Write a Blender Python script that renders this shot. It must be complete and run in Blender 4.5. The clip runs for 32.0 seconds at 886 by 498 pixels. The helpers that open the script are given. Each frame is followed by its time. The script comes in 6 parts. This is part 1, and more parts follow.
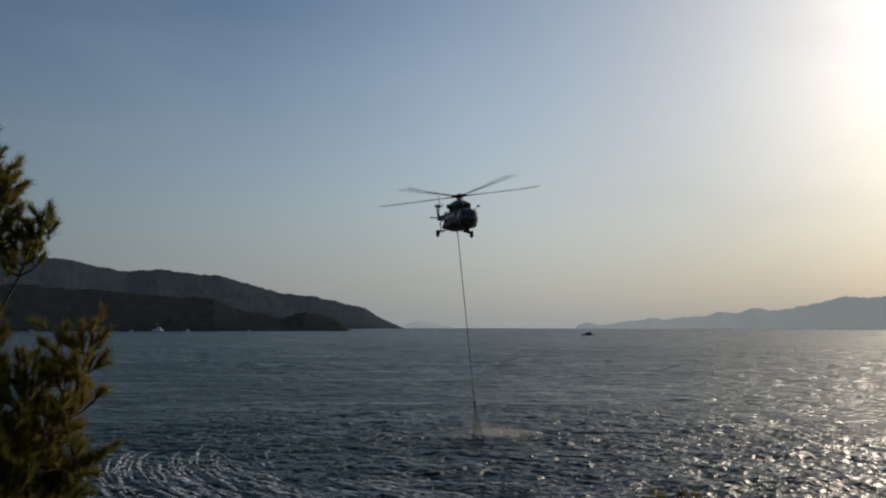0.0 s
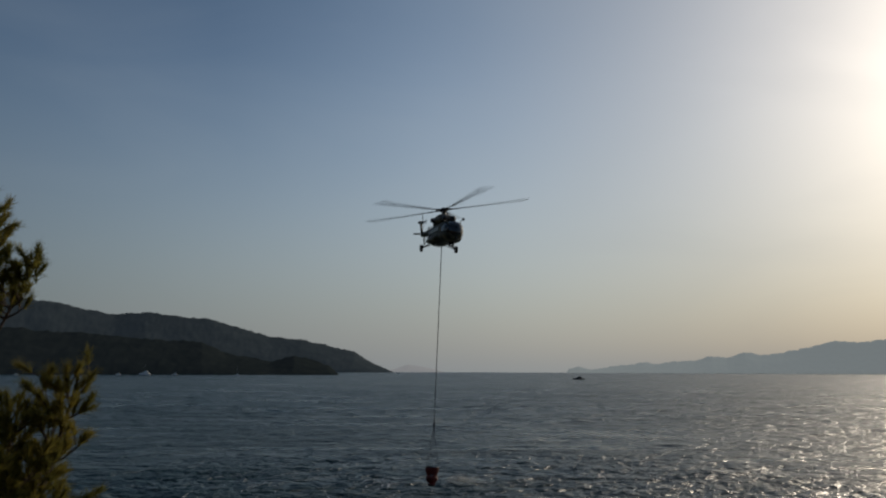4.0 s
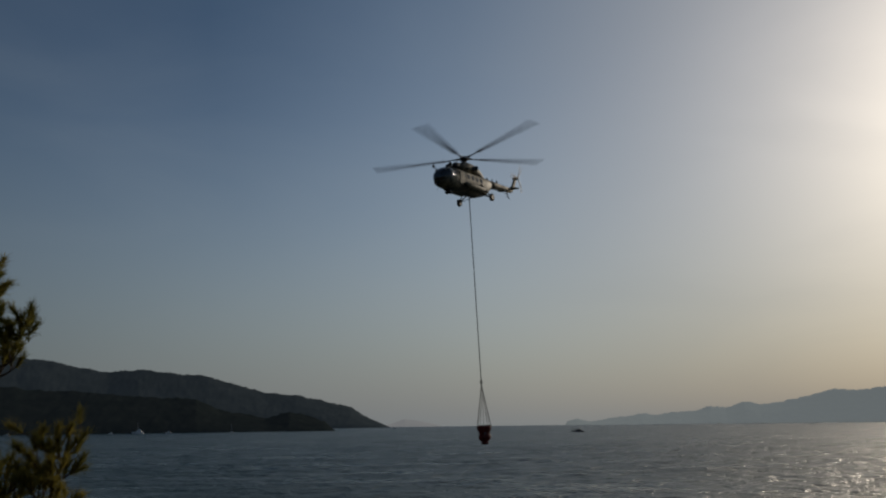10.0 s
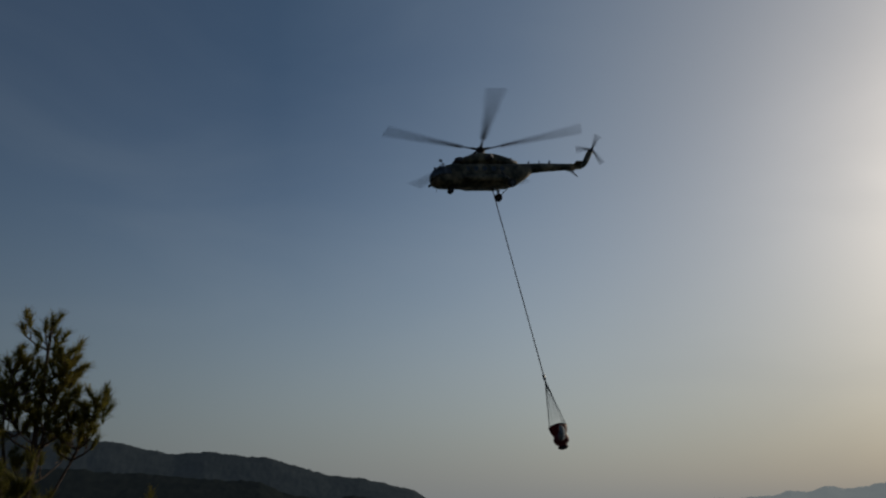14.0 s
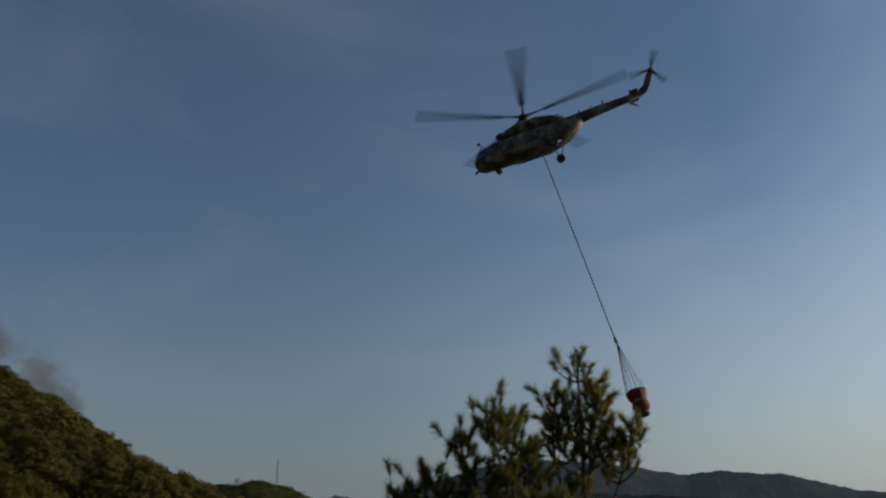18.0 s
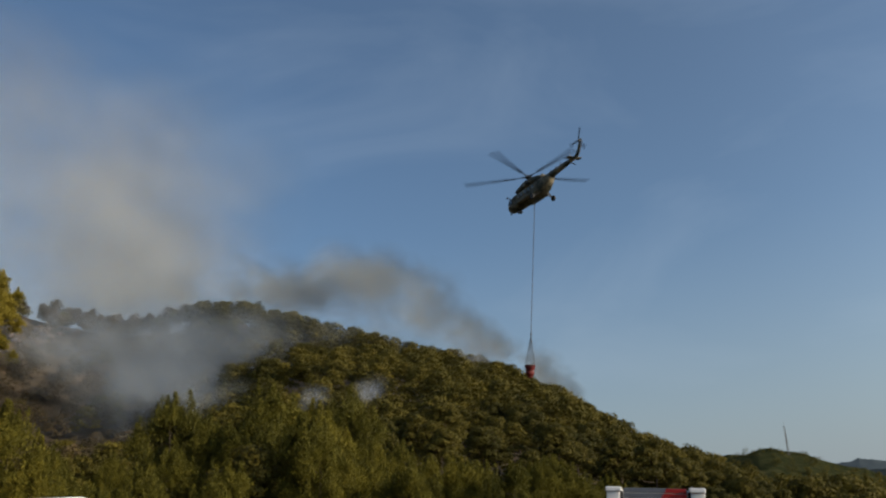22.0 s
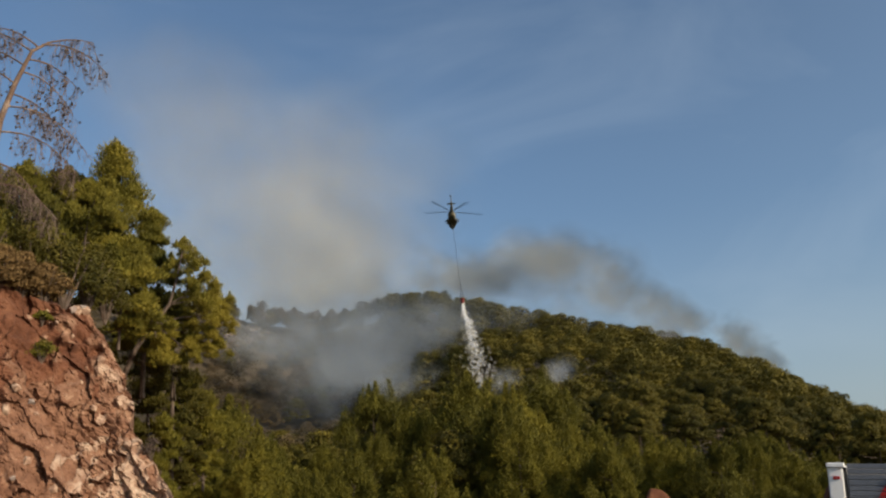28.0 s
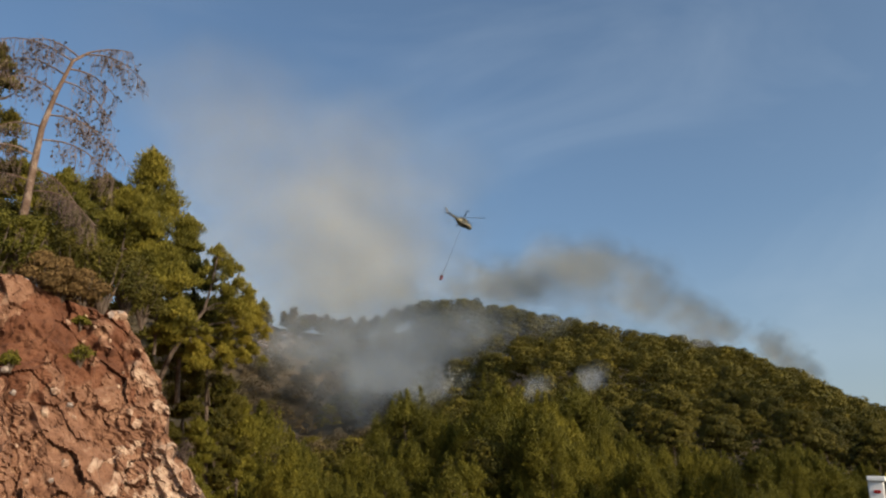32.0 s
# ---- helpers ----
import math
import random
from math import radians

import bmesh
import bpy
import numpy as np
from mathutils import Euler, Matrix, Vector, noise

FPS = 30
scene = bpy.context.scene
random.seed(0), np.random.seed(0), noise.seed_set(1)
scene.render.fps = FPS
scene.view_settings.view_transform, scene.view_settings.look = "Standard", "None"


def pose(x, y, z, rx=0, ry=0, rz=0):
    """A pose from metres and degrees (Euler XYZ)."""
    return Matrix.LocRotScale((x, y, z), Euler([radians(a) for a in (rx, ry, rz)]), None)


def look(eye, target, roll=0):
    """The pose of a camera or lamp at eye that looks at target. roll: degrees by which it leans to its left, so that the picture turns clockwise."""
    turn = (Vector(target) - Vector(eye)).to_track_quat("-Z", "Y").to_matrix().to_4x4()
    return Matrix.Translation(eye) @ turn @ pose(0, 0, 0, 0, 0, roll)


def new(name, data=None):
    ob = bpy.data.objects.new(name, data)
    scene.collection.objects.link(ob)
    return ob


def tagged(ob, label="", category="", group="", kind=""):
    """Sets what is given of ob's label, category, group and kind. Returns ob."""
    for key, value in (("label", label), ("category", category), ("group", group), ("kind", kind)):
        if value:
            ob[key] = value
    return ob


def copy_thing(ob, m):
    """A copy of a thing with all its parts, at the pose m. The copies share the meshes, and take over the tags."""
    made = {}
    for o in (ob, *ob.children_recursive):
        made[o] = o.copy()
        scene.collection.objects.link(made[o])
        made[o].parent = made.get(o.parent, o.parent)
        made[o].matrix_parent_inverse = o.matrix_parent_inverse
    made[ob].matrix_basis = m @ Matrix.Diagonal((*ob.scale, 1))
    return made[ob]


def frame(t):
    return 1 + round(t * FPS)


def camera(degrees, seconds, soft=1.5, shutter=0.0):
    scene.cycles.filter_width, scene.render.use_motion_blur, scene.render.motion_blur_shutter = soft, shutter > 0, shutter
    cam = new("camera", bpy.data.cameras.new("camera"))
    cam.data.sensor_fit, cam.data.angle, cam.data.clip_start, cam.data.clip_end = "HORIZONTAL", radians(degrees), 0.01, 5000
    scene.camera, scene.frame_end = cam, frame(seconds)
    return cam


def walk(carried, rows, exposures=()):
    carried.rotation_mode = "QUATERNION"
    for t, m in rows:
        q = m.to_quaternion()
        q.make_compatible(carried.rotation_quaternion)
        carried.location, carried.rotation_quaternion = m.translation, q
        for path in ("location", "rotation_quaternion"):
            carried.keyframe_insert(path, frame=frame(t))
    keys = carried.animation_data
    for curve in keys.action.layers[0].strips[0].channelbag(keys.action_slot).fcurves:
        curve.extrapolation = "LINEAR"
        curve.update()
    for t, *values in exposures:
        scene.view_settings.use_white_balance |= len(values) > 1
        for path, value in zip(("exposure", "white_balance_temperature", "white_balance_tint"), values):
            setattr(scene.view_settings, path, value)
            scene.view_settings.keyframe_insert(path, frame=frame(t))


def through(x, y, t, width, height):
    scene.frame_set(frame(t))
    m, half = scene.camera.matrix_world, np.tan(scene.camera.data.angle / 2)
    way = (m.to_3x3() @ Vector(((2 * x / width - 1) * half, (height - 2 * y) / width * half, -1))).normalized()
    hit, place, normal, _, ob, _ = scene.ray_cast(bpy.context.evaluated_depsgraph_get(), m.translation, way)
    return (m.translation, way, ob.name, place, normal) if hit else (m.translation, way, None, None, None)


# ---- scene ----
# The camera turns on a tripod head; its lens swings round a pivot half a metre behind.
EYE_Z = 12.5
SWING = 0.517
cam = camera(56.26, 32.0, soft=2.2, shutter=0.3)


# the operator's sideways sway, in metres to the right, while panning fast
SWAY = {19: 0.13, 19.5: -0.10}


def view(yaw, pitch, roll, sway=0.0):
    a, p = radians(yaw), radians(pitch)
    eye = Vector((SWING * math.sin(a) + sway * math.cos(a), SWING * math.cos(a) - sway * math.sin(a), EYE_Z))
    way = Vector((math.sin(a) * math.cos(p), math.cos(a) * math.cos(p), math.sin(p)))
    return look(eye, eye + way, roll)


TURNS = [
    (0, 0.01, 5.29, 0.10),
    (0.5, 0.45, 5.44, 0.44),
    (1, 0.47, 6.00, 0.29),
    (1.5, 0.45, 6.27, 0.29),
    (2, 0.59, 6.83, 0.21),
    (2.5, 0.66, 7.30, 0.34),
    (3, 0.62, 7.77, 0.21),
    (3.5, 0.75, 7.92, 0.29),
    (5.5, 0.22, 10.09, -0.30),
    (6, 0.47, 10.42, -0.24),
    (6.5, 0.54, 10.79, -0.33),
    (7, 0.39, 10.62, -0.33),
    (7.5, 0.18, 10.14, -0.28),
    (8, 0.17, 10.76, -0.55),
    (8.5, 0.18, 11.66, -0.77),
    (9, 0.31, 11.54, -0.80),
    (9.5, 0.60, 11.31, -0.78),
    (10, 1.02, 11.92, -0.66),
    (10.5, 1.66, 12.43, -0.69),
    (11, 1.68, 13.71, -1.05),
    (11.5, 1.67, 15.00, -0.98),
    (12, 1.16, 15.80, -0.97),
    (12.5, 0.71, 16.24, -0.38),
    (13, -0.70, 16.96, 0.11),
    (13.5, -1.75, 17.28, -0.12),
    (15.5, -12.72, 18.28, -0.74),
    (16, -16.85, 18.46, -0.76),
    (16.5, -20.56, 17.96, -0.66),
    (17, -24.81, 18.07, -0.57),
    (17.5, -29.78, 18.61, -0.76),
    (18, -36.50, 19.09, -0.98),
    (18.5, -42.21, 19.00, -1.36),
    (19, -47.34, 18.74, -1.35),
    (19.5, -51.44, 18.39, -2.04),
    (20, -56.30, 18.36, -2.16),
    (20.5, -61.15, 17.94, -2.41),
    (21, -64.51, 17.88, -2.55),
    (21.5, -67.12, 18.07, -2.61),
    (22, -69.03, 18.43, -2.94),
    (22.5, -70.59, 18.79, -3.12),
    (23, -72.71, 18.88, -3.13),
    (23.5, -74.41, 18.88, -3.45),
    (24, -75.97, 19.00, -3.31),
    (24.5, -77.35, 18.77, -3.23),
    (25, -78.30, 18.57, -2.86),
    (25.5, -79.12, 18.56, -2.89),
    (27.5, -81.43, 18.00, -2.81),
    (28, -82.11, 17.94, -3.33),
    (28.5, -83.37, 18.22, -3.33),
    (29, -83.84, 18.23, -3.09),
    (29.5, -84.42, 18.24, -3.25),
    (30, -84.75, 18.25, -3.07),
    (30.5, -84.51, 18.33, -2.71),
    (31, -84.61, 18.55, -2.64),
    (31.5, -84.50, 18.52, -2.41),
    (32, -84.40, 18.56, -2.42)]
walk(cam, [(t, view(a, p, r, SWAY.get(t, 0.0))) for t, a, p, r in TURNS],
     exposures=[(0, -0.05, 6500, 10), (3, -0.17, 6500, 10), (6, -0.5, 6500, 10), (9, -0.64, 6500, 10), (12, -0.7, 6500, 10), (14, -0.62, 6500, 10), (16, -0.28, 6500, 10), (17, 0.02, 6500, 10), (18, 0.2, 6500, 10), (19, 0.38, 6500, 10), (20, 0.72, 6500, 10), (21, 0.9, 6500, 10), (22, 1.02, 6500, 10), (23, 1.06, 6500, 10), (25, 1.14, 6560, 10), (28, 1.26, 6760, 10), (32, 1.38, 6840, 10)])

# ---- light ----
SUN_AZ, SUN_EL = 42.0, 20.0
world = bpy.data.worlds.new("sky")
scene.world = world
world.use_nodes = True
wn = world.node_tree.nodes
sky = wn.new("ShaderNodeTexSky")
sky.sky_type = "NISHITA"
sky.sun_disc = False
sky.sun_elevation = radians(SUN_EL)
sky.sun_rotation = radians(SUN_AZ)
sky.air_density, sky.dust_density, sky.ozone_density = 1.05, 2.0, 2.8
wn["Background"].inputs["Strength"].default_value = 0.075
wl = world.node_tree.links
scene.cycles.transparent_max_bounces = 96
# thin cirrus and summer haze, spread over the whole sky
wco, wmap, cirrus, thin = wn.new("ShaderNodeTexCoord"), wn.new("ShaderNodeMapping"), wn.new("ShaderNodeTexNoise"), wn.new("ShaderNodeValToRGB")
wmap.inputs["Scale"].default_value = (1.2, 1.2, 3.4)
wmap.inputs["Rotation"].default_value = (radians(12), radians(-18), 0)
cirrus.inputs["Scale"].default_value, cirrus.inputs["Detail"].default_value, cirrus.inputs["Distortion"].default_value = 2.2, 8.0, 0.7
wl.new(wco.outputs["Generated"], wmap.inputs["Vector"])
wl.new(wmap.outputs[0], cirrus.inputs["Vector"])
wl.new(cirrus.outputs["Fac"], thin.inputs[0])
thin.color_ramp.elements[0].position, thin.color_ramp.elements[1].position = 0.47, 0.78
lift = wn.new("ShaderNodeMixRGB")
lift.inputs["Fac"].default_value = 0.015
lift.inputs["Color2"].default_value = (4.4, 5.2, 6.0, 1)
wl.new(sky.outputs[0], lift.inputs["Color1"])
cloud = wn.new("ShaderNodeMixRGB")
cloud.inputs["Color2"].default_value = (5.5, 5.9, 6.4, 1)
dim = wn.new("ShaderNodeMath")
dim.operation = "MULTIPLY"
dim.inputs[1].default_value = 0.13
wl.new(thin.outputs[0], dim.inputs[0])
wl.new(dim.outputs[0], cloud.inputs["Fac"])
wl.new(lift.outputs[0], cloud.inputs["Color1"])
# the grey summer haze low over the horizon
parts, slope, power, haze = wn.new("ShaderNodeSeparateXYZ"), wn.new("ShaderNodeMapRange"), wn.new("ShaderNodeMath"), wn.new("ShaderNodeMixRGB")
wl.new(wco.outputs["Generated"], parts.inputs[0])
wl.new(parts.outputs["Z"], slope.inputs["Value"])
slope.inputs["From Min"].default_value, slope.inputs["From Max"].default_value = 0.0, 0.34
slope.inputs["To Min"].default_value, slope.inputs["To Max"].default_value = 0.9, 0.0
power.operation = "POWER"
power.inputs[1].default_value = 1.5
wl.new(slope.outputs[0], power.inputs[0])
wl.new(power.outputs[0], haze.inputs["Fac"])
wl.new(cloud.outputs[0], haze.inputs["Color1"])
haze.inputs["Color2"].default_value = (2.95, 3.15, 3.4, 1)
toward, half, glow, veil = wn.new("ShaderNodeVectorMath"), wn.new("ShaderNodeMath"), wn.new("ShaderNodeMath"), wn.new("ShaderNodeMixRGB")
toward.operation = "DOT_PRODUCT"
wl.new(wco.outputs["Generated"], toward.inputs[0])
toward.inputs[1].default_value = (math.sin(radians(SUN_AZ)) * math.cos(radians(SUN_EL)), math.cos(radians(SUN_AZ)) * math.cos(radians(SUN_EL)), math.sin(radians(SUN_EL)))
half.operation = "MULTIPLY_ADD"
half.inputs[1].default_value, half.inputs[2].default_value = 0.5, 0.5
glow.operation = "POWER"
glow.inputs[1].default_value = 3.0
wl.new(toward.outputs["Value"], half.inputs[0])
wl.new(half.outputs[0], glow.inputs[0])
veil.blend_type = "ADD"
veil.inputs["Color2"].default_value = (1.55, 1.72, 1.72, 1)
wl.new(glow.outputs[0], veil.inputs["Fac"])
wl.new(haze.outputs[0], veil.inputs["Color1"])
falloff, shade = wn.new("ShaderNodeValToRGB"), wn.new("ShaderNodeMixRGB")
falloff.color_ramp.elements[0].position, falloff.color_ramp.elements[0].color = 0.52, (0.675, 0.735, 0.77, 1)
falloff.color_ramp.elements[1].position, falloff.color_ramp.elements[1].color = 0.88, (1.03, 1.05, 1.05, 1)
near_sun = falloff.color_ramp.elements.new(0.985)
near_sun.color = (0.78, 0.78, 0.78, 1)
falloff.color_ramp.interpolation = "EASE"
wl.new(half.outputs[0], falloff.inputs[0])
shade.blend_type = "MULTIPLY"
shade.inputs["Fac"].default_value = 1.0
wl.new(veil.outputs[0], shade.inputs["Color1"])
wl.new(falloff.outputs[0], shade.inputs["Color2"])
# the sky deepens with height, most of all a quarter turn from the sun
deep, where, aloft = wn.new("ShaderNodeMapRange"), wn.new("ShaderNodeValToRGB"), wn.new("ShaderNodeMath")
deep.interpolation_type = "SMOOTHSTEP"
deep.inputs["From Min"].default_value, deep.inputs["From Max"].default_value = 0.10, 0.54
wl.new(parts.outputs["Z"], deep.inputs["Value"])
where.color_ramp.elements[0].position, where.color_ramp.elements[0].color = 0.35, (0.06, 0.06, 0.06, 1)
where.color_ramp.elements[1].position, where.color_ramp.elements[1].color = 0.97, (0, 0, 0, 1)
for at, k in ((0.5, 0.1), (0.62, 0.3), (0.7, 0.62), (0.8, 1.0), (0.9, 0.6)):
    where.color_ramp.elements.new(at).color = (k, k, k, 1)
wl.new(half.outputs[0], where.inputs[0])
aloft.operation = "MULTIPLY"
wl.new(deep.outputs[0], aloft.inputs[0])
wl.new(where.outputs[0], aloft.inputs[1])
depth = wn.new("ShaderNodeMixRGB")
depth.blend_type = "MULTIPLY"
depth.inputs["Color2"].default_value = (0.36, 0.48, 0.60, 1)
wl.new(aloft.outputs[0], depth.inputs["Fac"])
wl.new(shade.outputs[0], depth.inputs["Color1"])
wl.new(depth.outputs[0], wn["Background"].inputs["Color"])
sun = new("sun", bpy.data.lights.new("sun", "SUN"))
sun.data.energy, sun.data.angle, sun.data.color = 2.15, radians(0.6), (1.0, 0.86, 0.68)
sa, se = radians(SUN_AZ), radians(SUN_EL)
SUN_WAY = Vector((math.sin(sa) * math.cos(se), math.cos(sa) * math.cos(se), math.sin(se)))
sun.matrix_world = look(SUN_WAY * 900, (0, 0, 0))


# ---- materials ----
def material(name, colours, scale=1.0, rough=0.8, metal=0.0, bump=0.0, fine=8.0, island=0.0, spec=0.3):
    """Two scales of noise through a ramp of colours, with a fine relief."""
    m = bpy.data.materials.new(name)
    m.use_nodes = True
    n, l = m.node_tree.nodes, m.node_tree.links
    b = n["Principled BSDF"]
    b.inputs["Roughness"].default_value = rough
    b.inputs["Metallic"].default_value = metal
    b.inputs["Specular IOR Level"].default_value = spec
    co = n.new("ShaderNodeTexCoord")
    big, small = n.new("ShaderNodeTexNoise"), n.new("ShaderNodeTexNoise")
    for node, s, d in ((big, scale, 4.0), (small, scale * fine, 6.0)):
        node.inputs["Scale"].default_value = s
        node.inputs["Detail"].default_value = d
        l.new(co.outputs["Object"], node.inputs["Vector"])
    mix = n.new("ShaderNodeMath")
    mix.operation = "MULTIPLY_ADD"
    mix.inputs[1].default_value = 0.35
    l.new(small.outputs["Fac"], mix.inputs[0])
    add = n.new("ShaderNodeMath")
    add.operation = "MULTIPLY"
    add.inputs[1].default_value = 0.65
    l.new(big.outputs["Fac"], add.inputs[0])
    l.new(add.outputs[0], mix.inputs[2])
    fac = mix.outputs[0]
    if island:
        geo, info = n.new("ShaderNodeNewGeometry"), n.new("ShaderNodeObjectInfo")
        both = n.new("ShaderNodeMath")
        both.operation = "ADD"
        l.new(geo.outputs["Random Per Island"], both.inputs[0])
        l.new(info.outputs["Random"], both.inputs[1])
        shift = n.new("ShaderNodeMath")
        shift.operation = "MULTIPLY_ADD"
        shift.inputs[1].default_value = island
        l.new(both.outputs[0], shift.inputs[0])
        sub = n.new("ShaderNodeMath")
        sub.operation = "SUBTRACT"
        sub.inputs[1].default_value = island
        l.new(fac, shift.inputs[2])
        l.new(shift.outputs[0], sub.inputs[0])
        fac = sub.outputs[0]
    ramp = n.new("ShaderNodeValToRGB")
    k = len(colours)
    while len(ramp.color_ramp.elements) < k:
        ramp.color_ramp.elements.new(0.5)
    for i, c in enumerate(colours):
        ramp.color_ramp.elements[i].position = 0.32 + 0.36 * i / max(1, k - 1)
        ramp.color_ramp.elements[i].color = (*c, 1)
    l.new(fac, ramp.inputs[0])
    l.new(ramp.outputs[0], b.inputs["Base Color"])
    if bump:
        bp = n.new("ShaderNodeBump")
        bp.inputs["Strength"].default_value = bump
        bp.inputs["Distance"].default_value = 0.3 / scale
        l.new(mix.outputs[0], bp.inputs["Height"])
        l.new(bp.outputs[0], b.inputs["Normal"])
    return m


def leaf_material(name, colours, island=0.13, scale=0.09, through=0.2):
    m = material(name, colours, scale=scale, rough=0.7, island=island, fine=20, spec=0.15)
    n, l = m.node_tree.nodes, m.node_tree.links
    b = n["Principled BSDF"]
    t = n.new("ShaderNodeBsdfTranslucent")
    for link in list(b.inputs["Base Color"].links):
        l.new(link.from_socket, t.inputs["Color"])
    mix = n.new("ShaderNodeMixShader")
    mix.inputs[0].default_value = through
    l.new(b.outputs[0], mix.inputs[1])
    l.new(t.outputs[0], mix.inputs[2])
    l.new(mix.outputs[0], n["Material Output"].inputs["Surface"])
    return m


M_PINE = leaf_material("pine_needles", [(0.022, 0.025, 0.006), (0.068, 0.060, 0.010), (0.135, 0.106, 0.014)])
M_YELLOW = leaf_material("young_pine_needles", [(0.040, 0.042, 0.008), (0.105, 0.095, 0.012), (0.185, 0.152, 0.018)])
M_OLIVE = leaf_material("olive_pine_needles", [(0.040, 0.044, 0.008), (0.115, 0.102, 0.014), (0.205, 0.164, 0.021)], scale=0.25)
M_SCRUB = material("dark_scrub", [(0.012, 0.016, 0.007), (0.03, 0.034, 0.014), (0.05, 0.05, 0.022)], scale=0.15, rough=1.0, spec=0.0)
M_SCORCH = leaf_material("scorched_needles", [(0.034, 0.032, 0.018), (0.070, 0.056, 0.030), (0.115, 0.080, 0.038)])
M_NEAR = leaf_material("near_needles", [(0.06, 0.066, 0.022), (0.145, 0.138, 0.034), (0.27, 0.215, 0.045)], scale=0.6, through=0.5)
M_BARK = material("bark", [(0.045, 0.033, 0.025), (0.09, 0.066, 0.05), (0.15, 0.115, 0.09)], scale=3, rough=0.95, bump=0.6)
M_DEAD = material("dead_wood", [(0.05, 0.032, 0.024), (0.10, 0.07, 0.054), (0.17, 0.135, 0.11)], scale=2, rough=0.95, bump=0.4)
M_TRUNK = material("bleached_trunk", [(0.07, 0.042, 0.028), (0.13, 0.085, 0.06), (0.25, 0.19, 0.15)], scale=1.2, rough=0.9, bump=0.5)
M_DRY = leaf_material("dry_twigs", [(0.09, 0.055, 0.02), (0.17, 0.105, 0.04), (0.24, 0.16, 0.06)])
M_CONE = material("dry_cones", [(0.035, 0.025, 0.02), (0.09, 0.06, 0.045)], scale=2, rough=0.9)
M_SOIL = material("dry_ground", [(0.03, 0.026, 0.016), (0.06, 0.046, 0.028), (0.11, 0.08, 0.05)], scale=0.08, rough=1.0, bump=0.4)
M_ROCK = material("red_rock", [(0.075, 0.031, 0.016), (0.135, 0.064, 0.036), (0.20, 0.102, 0.06), (0.33, 0.215, 0.14)], scale=1.7, rough=0.95, bump=0.22, fine=11)
M_EARTH = material("red_earth", [(0.058, 0.021, 0.010), (0.108, 0.041, 0.020), (0.165, 0.074, 0.040)], scale=0.9, rough=1.0, bump=0.3, fine=12)
M_PINK = material("pale_pink_rock", [(0.14, 0.075, 0.048), (0.25, 0.15, 0.10), (0.36, 0.25, 0.175), (0.47, 0.37, 0.28)], scale=1.9, rough=0.95, bump=0.25, fine=9)
M_PALE = material("pale_rock", [(0.14, 0.10, 0.08), (0.24, 0.19, 0.16), (0.34, 0.29, 0.25)], scale=0.8, rough=0.95, bump=0.6)
M_ROAD = material("asphalt", [(0.04, 0.04, 0.042), (0.06, 0.06, 0.06)], scale=1.5, rough=0.9, bump=0.2)
# the headland's blue-grey base has distance haze mixed into the colour
M_FAR = material("haze_tinted_headland", [(0.025, 0.034, 0.038), (0.05, 0.06, 0.062)], scale=0.01, rough=1.0, spec=0.0, fine=12)
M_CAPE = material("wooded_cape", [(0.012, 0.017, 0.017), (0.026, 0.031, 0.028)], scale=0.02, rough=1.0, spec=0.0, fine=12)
M_ISLE = material("haze_glow_islands", [(0.09, 0.11, 0.11), (0.12, 0.14, 0.14)], scale=0.004, rough=1.0, spec=0.0)
M_ISLE_FAR = material("haze_glow_faint_islands", [(0.12, 0.12, 0.12), (0.14, 0.14, 0.14)], scale=0.002, rough=1.0, spec=0.0)
def add_haze_glow(m, colour, strength):
    """Puts the bright sea haze over far hills into the material, as a glow."""
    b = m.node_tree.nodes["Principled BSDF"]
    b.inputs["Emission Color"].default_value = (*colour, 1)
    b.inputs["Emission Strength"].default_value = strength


# the islands emit a pale grey that stands in for sea haze
add_haze_glow(M_ISLE, (0.58, 0.64, 0.64), 0.33)
add_haze_glow(M_ISLE_FAR, (0.62, 0.62, 0.62), 0.40)
# weak bluish emission on headland and cape, painted in place of haze
add_haze_glow(M_FAR, (0.40, 0.50, 0.58), 0.032)
add_haze_glow(M_CAPE, (0.40, 0.50, 0.58), 0.012)
M_WHITE = material("white_paint", [(0.72, 0.71, 0.68), (0.8, 0.79, 0.77)], scale=1.2, rough=0.35, spec=0.5)
M_RED = material("red_vinyl", [(0.28, 0.012, 0.012), (0.36, 0.02, 0.015)], scale=2, rough=0.4)
M_GREY = material("grey_shutter", [(0.12, 0.13, 0.15), (0.17, 0.18, 0.2)], scale=2, rough=0.5, metal=0.3)
M_BLACK = material("black_rubber", [(0.015, 0.015, 0.015), (0.03, 0.03, 0.03)], scale=4, rough=0.7)
M_METAL = material("dark_metal", [(0.05, 0.05, 0.05), (0.1, 0.1, 0.1)], scale=3, rough=0.5, metal=0.7)
M_STEEL = material("galvanised_steel", [(0.3, 0.31, 0.32), (0.42, 0.43, 0.44)], scale=1, rough=0.5, metal=0.6)
M_CAMO = material("camouflage_paint", [(0.022, 0.026, 0.02), (0.045, 0.048, 0.032), (0.17, 0.148, 0.096), (0.34, 0.295, 0.20)], scale=0.75, rough=0.6, fine=3)
M_BLADE = material("rotor_blade", [(0.018, 0.02, 0.024), (0.03, 0.033, 0.036)], scale=0.5, rough=0.5)
M_BUCKET = material("orange_red_fabric", [(0.075, 0.010, 0.008), (0.17, 0.017, 0.013)], scale=1.2, rough=0.6, bump=0.3)
